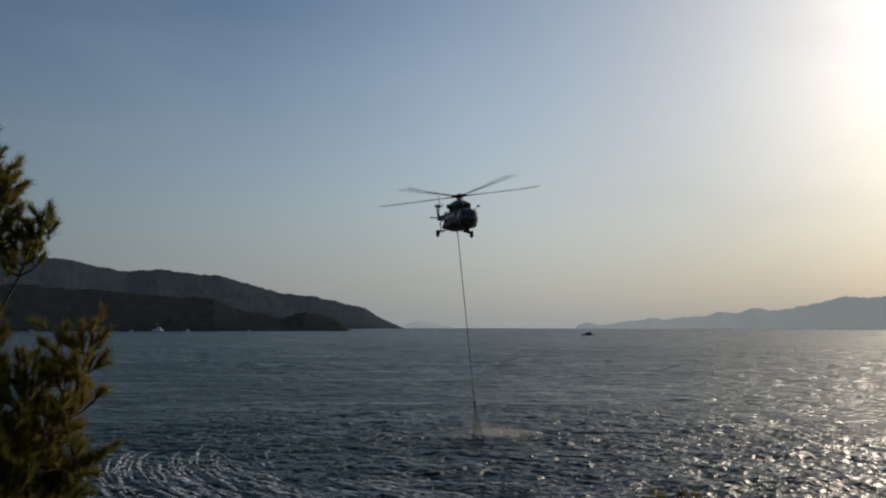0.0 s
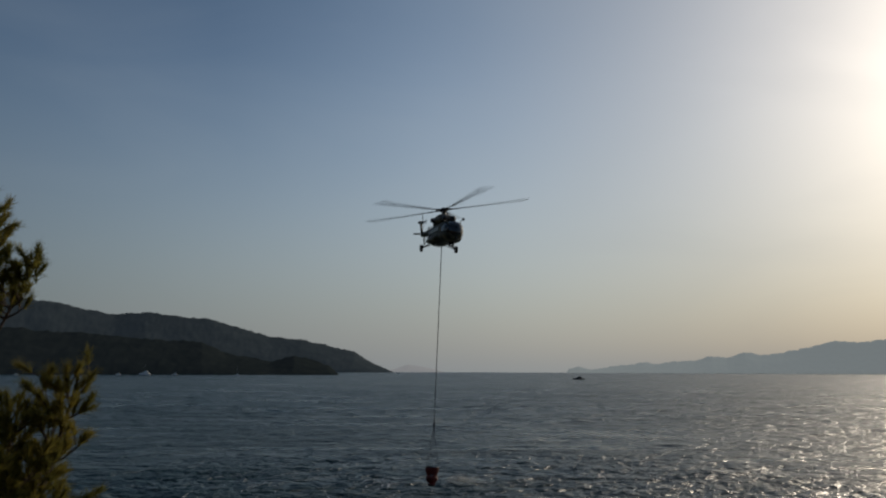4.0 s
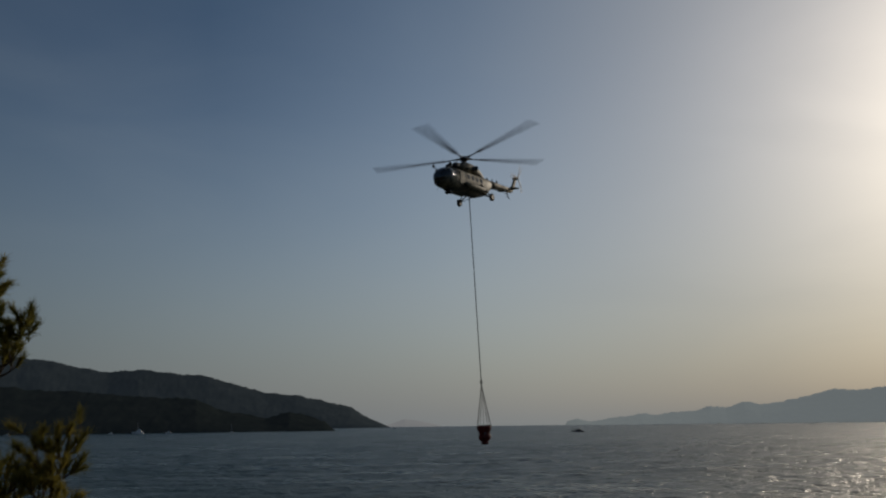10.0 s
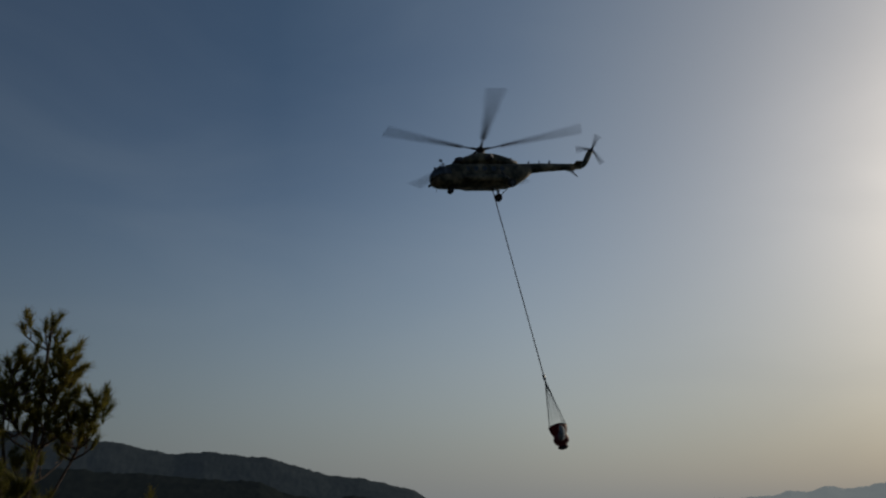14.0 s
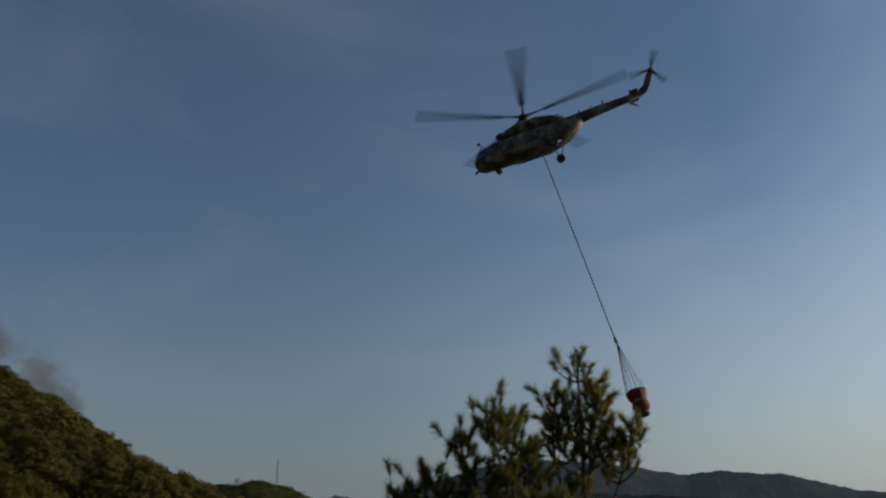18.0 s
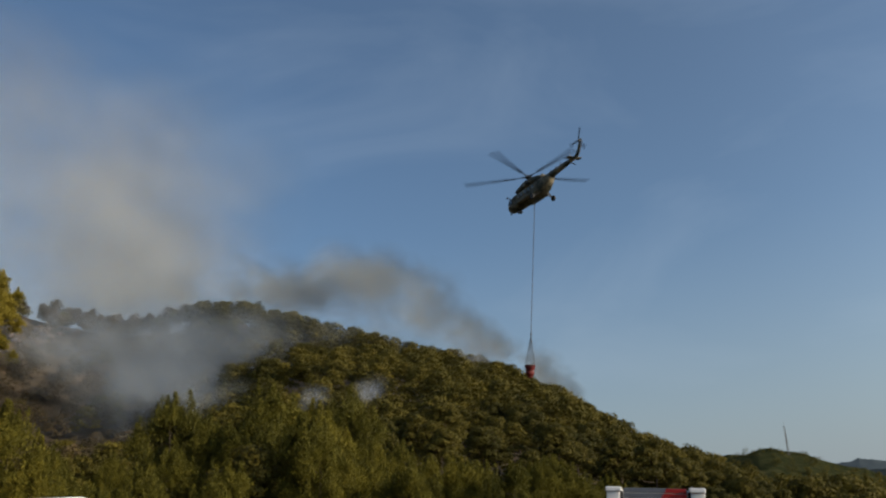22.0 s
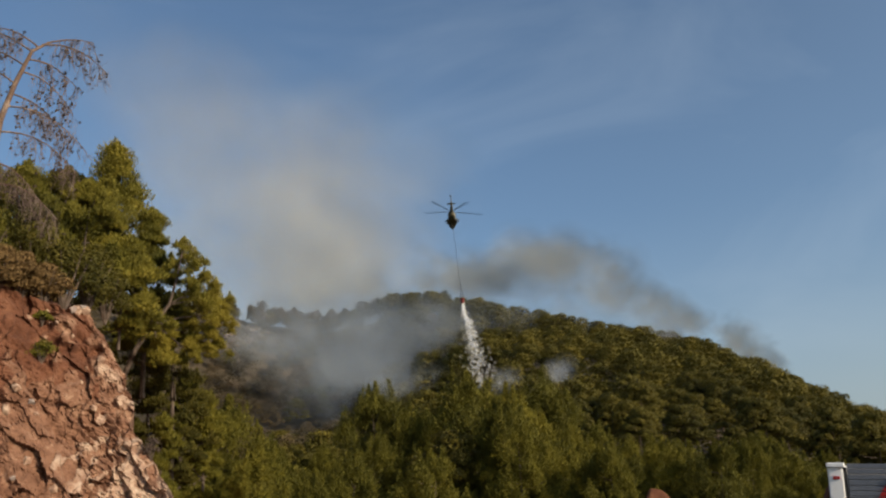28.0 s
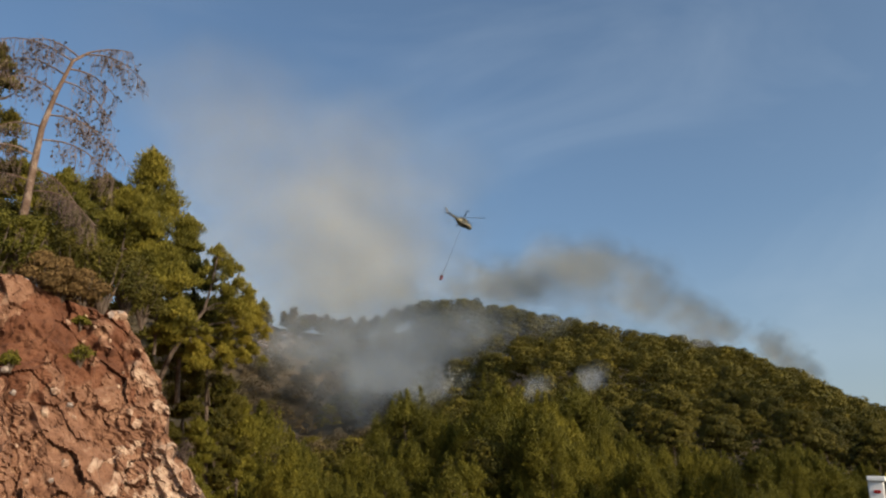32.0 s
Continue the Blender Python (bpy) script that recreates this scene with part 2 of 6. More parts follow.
M_ROPE = material("steel_rope", [(0.05, 0.048, 0.045), (0.09, 0.086, 0.08)], scale=8, rough=0.7, metal=0.0)
M_GLASS = material("dark_glass", [(0.01, 0.012, 0.014), (0.02, 0.022, 0.025)], scale=1, rough=0.06, spec=0.8)
M_FOAM = material("sea_foam", [(0.6, 0.64, 0.64), (0.85, 0.86, 0.85)], scale=1.5, rough=0.9)


def lacy(m, scale, low, high, most):
    """Breaks a thin film into lace."""
    n, l = m.node_tree.nodes, m.node_tree.links
    co, nz, mr = n.new("ShaderNodeTexCoord"), n.new("ShaderNodeTexNoise"), n.new("ShaderNodeMapRange")
    nz.inputs["Scale"].default_value, nz.inputs["Detail"].default_value = scale, 4.0
    l.new(co.outputs["Object"], nz.inputs["Vector"])
    l.new(nz.outputs["Fac"], mr.inputs["Value"])
    mr.inputs["From Min"].default_value, mr.inputs["From Max"].default_value, mr.inputs["To Max"].default_value = low, high, most
    l.new(mr.outputs[0], n["Principled BSDF"].inputs["Alpha"])


lacy(M_FOAM, 1.6, 0.38, 0.60, 0.82)


# ---- mesh helpers ----
def mesh_object(name, verts, faces, mat, parent=None, label="", smooth=False):
    me = bpy.data.meshes.new(name)
    me.from_pydata([tuple(v) for v in verts], [], [tuple(f) for f in faces])
    me.materials.append(mat)
    if smooth:
        me.shade_smooth()
    me.update()
    ob = new(name, me)
    if parent is not None:
        ob.parent = parent
    if label:
        ob["label"] = label
    return ob


def part(name, bm, mat, parent, label="", smooth=False):
    me = bpy.data.meshes.new(name)
    bm.to_mesh(me)
    bm.free()
    me.materials.append(mat)
    if smooth:
        me.shade_smooth()
    ob = new(name, me)
    if parent is not None:
        ob.parent = parent
    if label:
        ob["label"] = label
    return ob


def triangles(name, tri, mat, parent=None, label=""):
    """One mesh from an array of loose triangles, n x 3 x 3."""
    tri = np.asarray(tri, dtype=np.float32)
    n = len(tri)
    me = bpy.data.meshes.new(name)
    me.vertices.add(n * 3)
    me.vertices.foreach_set("co", tri.reshape(-1))
    me.loops.add(n * 3)
    me.loops.foreach_set("vertex_index", np.arange(n * 3, dtype=np.int32))
    me.polygons.add(n)
    me.polygons.foreach_set("loop_start", np.arange(0, n * 3, 3, dtype=np.int32))
    me.materials.append(mat)
    me.update()
    ob = new(name, me)
    if parent is not None:
        ob.parent = parent
    if label:
        ob["label"] = label
    return ob


def box(bm, c, s, rot=None, bevel=0.0):
    r = bmesh.ops.create_cube(bm, size=1.0)
    vs = r["verts"]
    bmesh.ops.scale(bm, vec=s, verts=vs)
    if bevel:
        es = list({e for v in vs for e in v.link_edges})
        out = bmesh.ops.bevel(bm, geom=es, offset=bevel, segments=2, affect="EDGES", profile=0.6)
        vs = list({v for f in out["faces"] for v in f.verts} | {v for v in vs if v.is_valid})
    m = Matrix.Translation(c) @ (rot.to_matrix().to_4x4() if rot is not None else Matrix())
    bmesh.ops.transform(bm, matrix=m, verts=vs)


def tube(bm, pts, radii, sides=8, caps=True):
    """A bent tapered tube along pts."""
    pts = [Vector(p) for p in pts]
    rings = []
    for i, p in enumerate(pts):
        d = (pts[min(i + 1, len(pts) - 1)] - pts[max(i - 1, 0)]).normalized()
        a = d.orthogonal().normalized() if i == 0 else (a - d * a.dot(d)).normalized()
        b = d.cross(a)
        r = radii[i] if hasattr(radii, "__len__") else radii
        rings.append([bm.verts.new(p + (a * math.cos(k * math.tau / sides) + b * math.sin(k * math.tau / sides)) * r) for k in range(sides)])
    for i in range(len(rings) - 1):
        for k in range(sides):
            j = (k + 1) % sides
            bm.faces.new((rings[i][k], rings[i][j], rings[i + 1][j], rings[i + 1][k]))
    if caps:
        bm.faces.new(rings[0][::-1])
        bm.faces.new(rings[-1])


def loft(bm, sections, sides=24):
    """Rings along y: (y, x, z, half width, half height, squareness)."""
    rings = []
    for y, x, z, w, h, q in sections:
        ring = []
        for k in range(sides):
            a = k * math.tau / sides
            c, s = math.cos(a), math.sin(a)
            ring.append(bm.verts.new((x + w * math.copysign(abs(c) ** q, c), y, z + h * math.copysign(abs(s) ** q, s))))
        rings.append(ring)
    for i in range(len(rings) - 1):
        for k in range(sides):
            j = (k + 1) % sides
            bm.faces.new((rings[i][k], rings[i][j], rings[i + 1][j], rings[i + 1][k]))
    bm.faces.new(rings[0][::-1])
    bm.faces.new(rings[-1])
    bmesh.ops.recalc_face_normals(bm, faces=bm.faces)


def polar(az, d, z=0.0):
    a = radians(az)
    return Vector((d * math.sin(a), d * math.cos(a), z))


# ---- the land ----
# The treetop line of the burning hill: bearing, elevation, distance.
RIDGE = np.array([(-130, 16, 330), (-110, 16, 360), (-97, 15.0, 390), (-93.8, 14.65, 400), (-90.6, 14.1, 400), (-88.2, 14.55, 380), (-84.5, 15.3, 350),
                  (-80.1, 14.5, 330), (-75.8, 13.4, 310), (-71.7, 12.2, 290), (-67, 11.1, 260), (-63.3, 9.4, 240), (-60, 7.5, 225), (-57, 5.7, 215),
                  (-54.6, 4.5, 205), (-52, 3.2, 200), (-49, 1.5, 200), (-44, 0.5, 200), (-38, 0, 200)])
RIDGE[:, 2] *= 1.5
SPUR = np.array([(-130, 6.5), (-92, 6.2), (-88, 7.2), (-85, 9.0), (-82, 10.4), (-79, 11.3), (-76, 11.6), (-72, 11.2), (-67, 9.8), (-62, 7.6), (-57, 4.5), (-52, 2.2), (-45, 0.5), (-38, 0)])
TREE_H = 11.0


def land_height(az, d):
    el, rd = np.interp(az, RIDGE[:, 0], RIDGE[:, 1]), np.interp(az, RIDGE[:, 0], RIDGE[:, 2])
    sp = np.interp(az, SPUR[:, 0], SPUR[:, 1])
    rz = EYE_Z + rd * math.tan(radians(el)) - TREE_H
    sd = 0.66 * rd
    sz = EYE_Z + sd * math.tan(radians(sp)) - TREE_H
    dip = sz + 0.22 * (rz - sz) if az < -66 else sz + 0.55 * (rz - sz)
    z = np.interp(d, [0, 24, 60, 90, 0.52 * rd, sd, 0.8 * rd, rd, rd + 120, rd + 400, 1500, 3000], [10.2, 10.2, 9.5, 10.0, 10 + (0.5 if az < -70 else 0.62) * (sz - 10), sz, dip, rz, rz - 25, rz * 0.4, 4, -3])
    wob = 2.5 * noise.noise((az * 0.12, d * 0.02, 1.0)) * min(1, max(0, (d - 60) / 60))
    shore = np.interp(az, [-60, -48, -40, -28, 0, 60, 130, 140, 180], [1, 0.95, 0.7, 0.2, 0.0, 0.0, 0.0, 1, 1])
    low = np.interp(d, [0, 4, 22, 60, 3000], [10.2, 10.2, -0.5, -6, -12])
    return float((z + wob) * shore + low * (1 - shore))


def build_land():
    rings = [0.5, 3, 6, 10, 15, 20, 26, 34, 44, 56, 70, 85, 100, 118, 136, 154, 172, 190, 208, 226, 244, 262, 280, 300, 320, 340, 360, 380, 400, 425, 450, 475, 500, 525, 550, 580, 615, 660, 720, 850, 1100, 1500, 2200, 3000]
    azs = [-180 + 2.0 * i for i in range(180)]
    verts = [polar(a, d, land_height(a if a < 150 else a - 360, d)) for d in rings for a in azs]
    n = len(azs)
    faces = [(i * n + k, i * n + (k + 1) % n, (i + 1) * n + (k + 1) % n, (i + 1) * n + k) for i in range(len(rings) - 1) for k in range(n)]
    verts.append(Vector((0, 0, 10.2)))
    faces += [(len(verts) - 1, (k + 1) % n, k) for k in range(n)]
    ob = mesh_object("ground", verts, faces, M_SOIL, smooth=True)
    tagged(ob, "dry brown earth and scrub under the pines", "ground", kind="structure")


build_land()


def water_material():
    m = bpy.data.materials.new("sea_water")
    m.use_nodes = True
    n, l = m.node_tree.nodes, m.node_tree.links
    b = n["Principled BSDF"]
    b.inputs["Base Color"].default_value = (0.006, 0.027, 0.028, 1)
    b.inputs["Roughness"].default_value = 0.22
    b.inputs["IOR"].default_value = 1.33
    b.inputs["Specular IOR Level"].default_value = 0.5
    co = n.new("ShaderNodeTexCoord")
    last = None
    for sc, dist, st, sq in ((0.055, 3.2, 0.9, 1.5), (0.22, 1.8, 1.0, 1.35), (0.9, 0.5, 1.0, 1.2), (3.0, 0.12, 0.8, 1.1)):
        mp = n.new("ShaderNodeMapping")
        mp.inputs["Rotation"].default_value = (0, 0, radians(-12))
        mp.inputs["Scale"].default_value = (1.0, sq, 1.0)
        l.new(co.outputs["Object"], mp.inputs["Vector"])
        nz = n.new("ShaderNodeTexNoise")
        nz.inputs["Scale"].default_value = sc
        nz.inputs["Detail"].default_value = 3
        nz.inputs["Distortion"].default_value = 0.6
        l.new(mp.outputs[0], nz.inputs["Vector"])
        bp = n.new("ShaderNodeBump")
        bp.inputs["Strength"].default_value = st
        bp.inputs["Distance"].default_value = dist
        l.new(nz.outputs["Fac"], bp.inputs["Height"])
        if last:
            l.new(last.outputs[0], bp.inputs["Normal"])
        last = bp
    l.new(last.outputs[0], b.inputs["Normal"])
    # smooth slicks and ruffled streaks
    mp, nz, mr = n.new("ShaderNodeMapping"), n.new("ShaderNodeTexNoise"), n.new("ShaderNodeMapRange")
    mp.inputs["Scale"].default_value = (0.25, 1.6, 1.0)
    mp.inputs["Rotation"].default_value = (0, 0, radians(-4))
    l.new(co.outputs["Object"], mp.inputs["Vector"])
    l.new(mp.outputs[0], nz.inputs["Vector"])
    nz.inputs["Scale"].default_value, nz.inputs["Detail"].default_value = 0.05, 6.0
    l.new(nz.outputs["Fac"], mr.inputs["Value"])
    mr.inputs["From Min"].default_value, mr.inputs["From Max"].default_value = 0.4, 0.6
    mr.inputs["To Min"].default_value, mr.inputs["To Max"].default_value = 0.27, 0.4
    l.new(mr.outputs[0], b.inputs["Roughness"])
    return m


M_WATER = water_material()


SEA_Z = -1.6
WASH = Vector((4.0, 104.0, SEA_Z))


def sea_height(x, y):
    h = 0.24 * noise.noise((x * 0.11, y * 0.24, 2.0)) + 0.18 * noise.noise((x * 0.3 + y * 0.1, y * 0.6, 5.0)) + 0.10 * noise.noise((x * 0.7, y * 1.7, 8.0))
    r = math.hypot(x - WASH.x, y - WASH.y)
    far = min(1.0, max(0.0, (y - 130) / 150))
    h += far * (0.36 * noise.noise((x * 0.07 + y * 0.02, y * 0.11, 12.0)) + 0.42 * noise.noise((x * 0.17 - y * 0.03, y * 0.22, 15.0)) + 0.2 * noise.noise((x * 0.4, y * 0.45, 18.0)))
    if r < 56:
        h += min(1.0, (56 - r) / 12) * (0.15 * noise.noise((x * 0.62, y * 0.75, 21.0)) + 0.12 * noise.noise((x * 1.3, y * 1.4, 25.0)))
    k = math.exp(-((r - 40) / 17) ** 2)
    if k > 0.02:
        a = math.atan2(y - WASH.y, x - WASH.x)
        h += k * (0.035 * math.sin(r * 6.0 + 6 * noise.noise((a * 7, r * 0.2, 1))) + 0.10 * noise.noise((a * 22, r * 0.9, 3.0)) + 0.07 * noise.noise((a * 46, r * 1.8, 6.0)))
    return h


def build_sea():
    rings, d = [], 50.0
    while d < 900:
        rings.append(d)
        d *= 1.0036 if d < 125 else 1.0075
    azs = [-38 + 0.2 * k for k in range(365)]
    n = len(azs)
    verts = []
    for d in rings:
        fade = min(1.0, (d - 50) / 5, (900 - d) / 300)
        for i, a in enumerate(azs):
            p = polar(a, d)
            p.z = sea_height(p.x, p.y) * max(0.0, fade) * min(1, i / 4, (n - 1 - i) / 4)
            verts.append(p)
    faces = [(i * n + k, i * n + k + 1, (i + 1) * n + k + 1, (i + 1) * n + k) for i in range(len(rings) - 1) for k in range(n - 1)]

    def sheet(ring, angles):
        base = len(verts)
        m = len(angles)
        for d in ring:
            verts.extend(polar(a, d) for a in angles)
        faces.extend((base + i * m + k, base + i * m + k + 1, base + (i + 1) * m + k + 1, base + (i + 1) * m + k) for i in range(len(ring) - 1) for k in range(m - 1))

    sheet([2, 20, 50.0], azs)
    sheet([rings[-1], 1500, 2500, 4900], azs)
    rest = [azs[-1] + (360 - azs[-1] + azs[0]) * k / 90 for k in range(91)]
    sheet([2, 20, 50, 200, 900, 2500, 4900], rest)
    ob = mesh_object("water", verts, faces, M_WATER, smooth=True)
    ob.location.z = SEA_Z
    tagged(ob, "choppy dark blue bay with wind ripples", "sea", kind="structure")


build_sea()


def build_foam():
    rng = random.Random(21)
    verts, faces = [], []
    for k in range(1320):
        if k < 170:
            r0, a0, ln, w = rng.gauss(39, 5), rng.uniform(-2.75, -1.85), rng.uniform(6, 17), rng.uniform(0.06, 0.30)
        elif k < 300:
            r0, a0, ln, w = rng.gauss(37, 5), rng.uniform(-2.0, -1.1), rng.uniform(3, 11), rng.uniform(0.08, 0.36)
        elif k < 1200:
            r0, a0, ln, w = rng.gauss(44, 8), rng.uniform(-1.5, 0.0), rng.uniform(0.8, 2.8), rng.uniform(0.05, 0.17)
        else:
            r0, a0, ln, w = rng.gauss(24, 9), rng.uniform(-math.pi, math.pi), rng.uniform(3, 9), rng.uniform(0.05, 0.16)
        steps = 12
        b = len(verts)
        for i in range(steps + 1):
            f = i / steps
            a = a0 + (f - 0.5) * ln / max(6, r0)
            r = r0 + 0.7 * noise.noise((a * 5, k * 0.37, 0)) + (f - 0.5) * ln * 0.16
            x, y = r * math.cos(a), r * math.sin(a)
            z = sea_height(WASH.x + x, WASH.y + y)
            ww = w * math.sin(math.pi * min(max(f, 0.03), 0.97)) * (0.6 + 0.8 * abs(noise.noise((k * 1.7, f * 6, 2))))
            ux, uy = math.cos(a), math.sin(a)
            for q, up in ((-1, 0.0), (0, 0.03), (1, 0.0)):
                verts.append((x + ux * ww * q, y + uy * ww * q, z + 0.05 + up))
        for i in range(steps):
            for q in (0, 1):
                j = b + i * 3 + q
                faces.append((j, j + 1, j + 4, j + 3))
    ob = mesh_object("sea_foam", verts, faces, M_FOAM)
    ob.location = WASH
    return tagged(ob, "white foam streaks whipped up by the rotor wash", "foam", kind="stuff")


foam = build_foam()


def ridge_mesh(name, profile, d, depth, mat, label, rough=0.0, base=-2.0, category="hill"):
    """A hill range that rises from the shore: bearing and elevation of its skyline; d its distance, depth how far it reaches back."""
    pr = np.array(profile)
    lo, hi = pr[0, 0], pr[-1, 0]
    cols = int(max(60, (hi - lo) / 0.09))
    verts, faces = [], []
    rows = 26
    for j in range(rows + 3):
        f = min(j / rows, 1.0)
        for i in range(cols + 1):
            a = lo + (hi - lo) * i / cols
            dd = d + depth * f
            top = EYE_Z + (d + depth) * math.tan(radians(np.interp(a, pr[:, 0], pr[:, 1])))
            z = base + (max(top, 0.2) - base) * f ** 0.8
            z += 0.03 * top * noise.noise((a * 0.5, f * 3, d * 0.1)) * (1 - f) * f * 4
            z += rough * (noise.noise((radians(a) * dd / 34, dd / 34, d)) + noise.noise((radians(a) * dd / 14, dd / 14, d))) * min(1, max(0, top / 20)) * (0.6 if f < 0.95 else 1.0)
            if j > rows:
                dd += (j - rows) * depth * 0.5
                z = base + (max(top, 0.2) - base) * (0.6 if j == rows + 1 else 0.0)
            verts.append(polar(a, dd, z))
    for j in range(rows + 2):
        for i in range(cols):
            k = j * (cols + 1) + i
            faces.append((k, k + 1, k + cols + 2, k + cols + 1))
    ob = mesh_object(name, verts, faces, mat, smooth=True)
    return tagged(ob, label, category, kind="structure")


HEADLAND = [(-48, 2.0), (-43.8, 2.6), (-41.5, 2.2), (-39.9, 2.35), (-38.3, 3.1), (-36.3, 3.7), (-33.4, 4.5), (-30, 4.7), (-26, 4.29), (-24.1, 4.09), (-22.8, 3.75), (-20.9, 3.49), (-19, 3.65), (-16.6, 3.4),
            (-14.8, 3.23), (-12.9, 2.71), (-11, 2.14), (-9, 2.01), (-7.3, 1.62), (-5.4, 1.22), (-4.6, 0.7), (-3.45, 0.14), (-2.7, -0.15)]
CAPE = [(-46, 1.8), (-36, 2.2), (-30, 2.5), (-26.3, 2.46), (-25, 2.31), (-21.8, 2.2), (-18.3, 1.9), (-15.4, 1.73), (-13.9, 1.06), (-11, 0.5), (-9.4, 0.9), (-7.1, 0.3), (-6.4, -0.34)]
ISLES = [(9.1, -0.1), (9.3, 0.1), (9.9, 0.24), (10.85, 0.02), (12, 0.24), (13.3, 0.39), (14.2, 0.54), (14.9, 0.43), (16.2, 0.58), (17.5, 0.65), (18.5, 0.95), (19.4, 0.83), (20.6, 1.19), (21.5, 1.01),
         (22.8, 1.14), (24.5, 1.52), (25.8, 1.86), (27.3, 1.77), (28.2, 1.86), (32, 2.2), (38, 1.4), (45, 0.8)]
FAINT = [(-3.2, -0.1), (-2.6, 0.06), (-1.7, 0.34), (-0.5, 0.18), (0.7, -0.1)]
ridge_mesh("distant_headland", HEADLAND, 3900, 500, M_FAR, "wooded headland across the bay, tinted with painted haze", rough=5)
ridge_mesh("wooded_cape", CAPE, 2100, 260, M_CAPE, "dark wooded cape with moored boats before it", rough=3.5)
ridge_mesh("distant_islands", ISLES, 4300, 350, M_ISLE, "chain of islands on the horizon, paled by a painted haze glow", rough=6)
ridge_mesh("faint_island", FAINT, 4700, 100, M_ISLE_FAR, "low island on the horizon, made faint by a painted haze glow", rough=2)
MASTHILL = [(-56, 2.2), (-53, 2.8), (-51.5, 3.3), (-49.5, 3.6), (-48.5, 3.55), (-46.7, 3.1), (-45.3, 2.5), (-43, 1.6), (-40, 0.8), (-36, 0.2), (-33, -0.3)]
ridge_mesh("mast_hill", MASTHILL, 420, 180, M_SCRUB, "low pine-covered hill with a radio mast", rough=2.0)


# ---- trees ----
def crown_triangles(rng, height, radius, pads, per_pad, size, low=0.3, flat=0.5, lump=0.26, cone=1.8, slim=0.0):
    """Foliage pads of small outward triangles round a pine's upper stem."""
    out = []
    for k in range(pads):
        f = low + (1 - low) * (k + rng.random()) / pads
        a = rng.random() * math.tau
        reach = radius * (1.0 - 0.92 * max(0, (f - low) / (1 - low)) ** cone) * (0.3 + 0.7 * rng.random())
        c = np.array([reach * math.cos(a), reach * math.sin(a), f * height])
        r = radius * (lump + 0.2 * rng.random()) * np.array([1.0, 1.0, flat])
        m = int(per_pad * (0.6 + 0.8 * rng.random()))
        v = rng.normal(size=(m, 3))
        v /= np.linalg.norm(v, axis=1)[:, None]
        v[:, 2] = np.where(v[:, 2] < -0.3, -v[:, 2], v[:, 2])
        p = c + v * r * (0.55 + 0.65 * rng.random((m, 1)))
        nrm = v + 0.4 * rng.normal(size=v.shape)
        nrm /= np.linalg.norm(nrm, axis=1)[:, None]
        t = np.cross(nrm, rng.normal(size=v.shape))
        t /= np.linalg.norm(t, axis=1)[:, None]
        b = np.cross(nrm, t)
        s = size * (0.5 + 0.9 * rng.random((m, 1)))
        if slim:
            p = c + v * r * (0.35 + 0.85 * rng.random((m, 1)) ** 0.7)
            spire = rng.random(m) < 0.3
            k = rng.random(m)
            tip = c + np.stack([0.3 * r[0] * (1.1 - k) * rng.normal(size=m), 0.3 * r[1] * (1.1 - k) * rng.normal(size=m), r[2] * (0.5 + 1.5 * k)], 1)
            p = np.where(spire[:, None], tip, p)
            t = v * 0.75 + np.array([0, 0, 0.85]) + 0.45 * rng.normal(size=v.shape)
            t /= np.linalg.norm(t, axis=1)[:, None]
            b = np.cross(t, v + 0.45 * rng.normal(size=v.shape))
            b *= slim / np.linalg.norm(b, axis=1)[:, None]
        out.append(np.stack([p + t * s, p - t * s * 0.5 + b * s * 0.6, p - t * s * 0.5 - b * s * 0.6], 1))
    return np.concatenate(out)


def canopy_triangles(rng, height, radius, pads, per_pad, size, low=0.42):
    """Broad spreading pads, thick above and open below, as old pines carry them."""
    out = []
    for k in range(pads):
        f = (k + 0.5 * rng.random()) / pads
        a = k * 2.4 + rng.random()
        reach = radius * (1.0 - 0.85 * f ** 1.4) * (0.45 + 0.45 * rng.random())
        c = np.array([reach * math.cos(a), reach * math.sin(a), height * (low + (0.93 - low) * f)])
        r = radius * (0.30 + 0.16 * rng.random()) * np.array([1.0, 1.0, 0.55 + 0.2 * rng.random()])
        m = int(per_pad * (0.7 + 0.6 * rng.random()))
        v = rng.normal(size=(m, 3))
        v /= np.linalg.norm(v, axis=1)[:, None]
        v[:, 2] = np.where(v[:, 2] < -0.25, -v[:, 2], v[:, 2])
        lump = 1.0 + 0.22 * np.sin(5.0 * v[:, :1] + k) * np.sin(5.0 * v[:, 1:2] + 2 * k)
        p = c + v * r * lump * (0.8 + 0.3 * rng.random((m, 1)))
        nrm = v + 0.38 * rng.normal(size=v.shape)
        nrm /= np.linalg.norm(nrm, axis=1)[:, None]
        t = np.cross(nrm, rng.normal(size=v.shape))
        t /= np.linalg.norm(t, axis=1)[:, None]
        b = np.cross(nrm, t)
        s = size * (0.5 + 0.9 * rng.random((m, 1)))
        out.append(np.stack([p + t * s, p - t * s * 0.5 + b * s * 0.6, p - t * s * 0.5 - b * s * 0.6], 1))
    return np.concatenate(out)


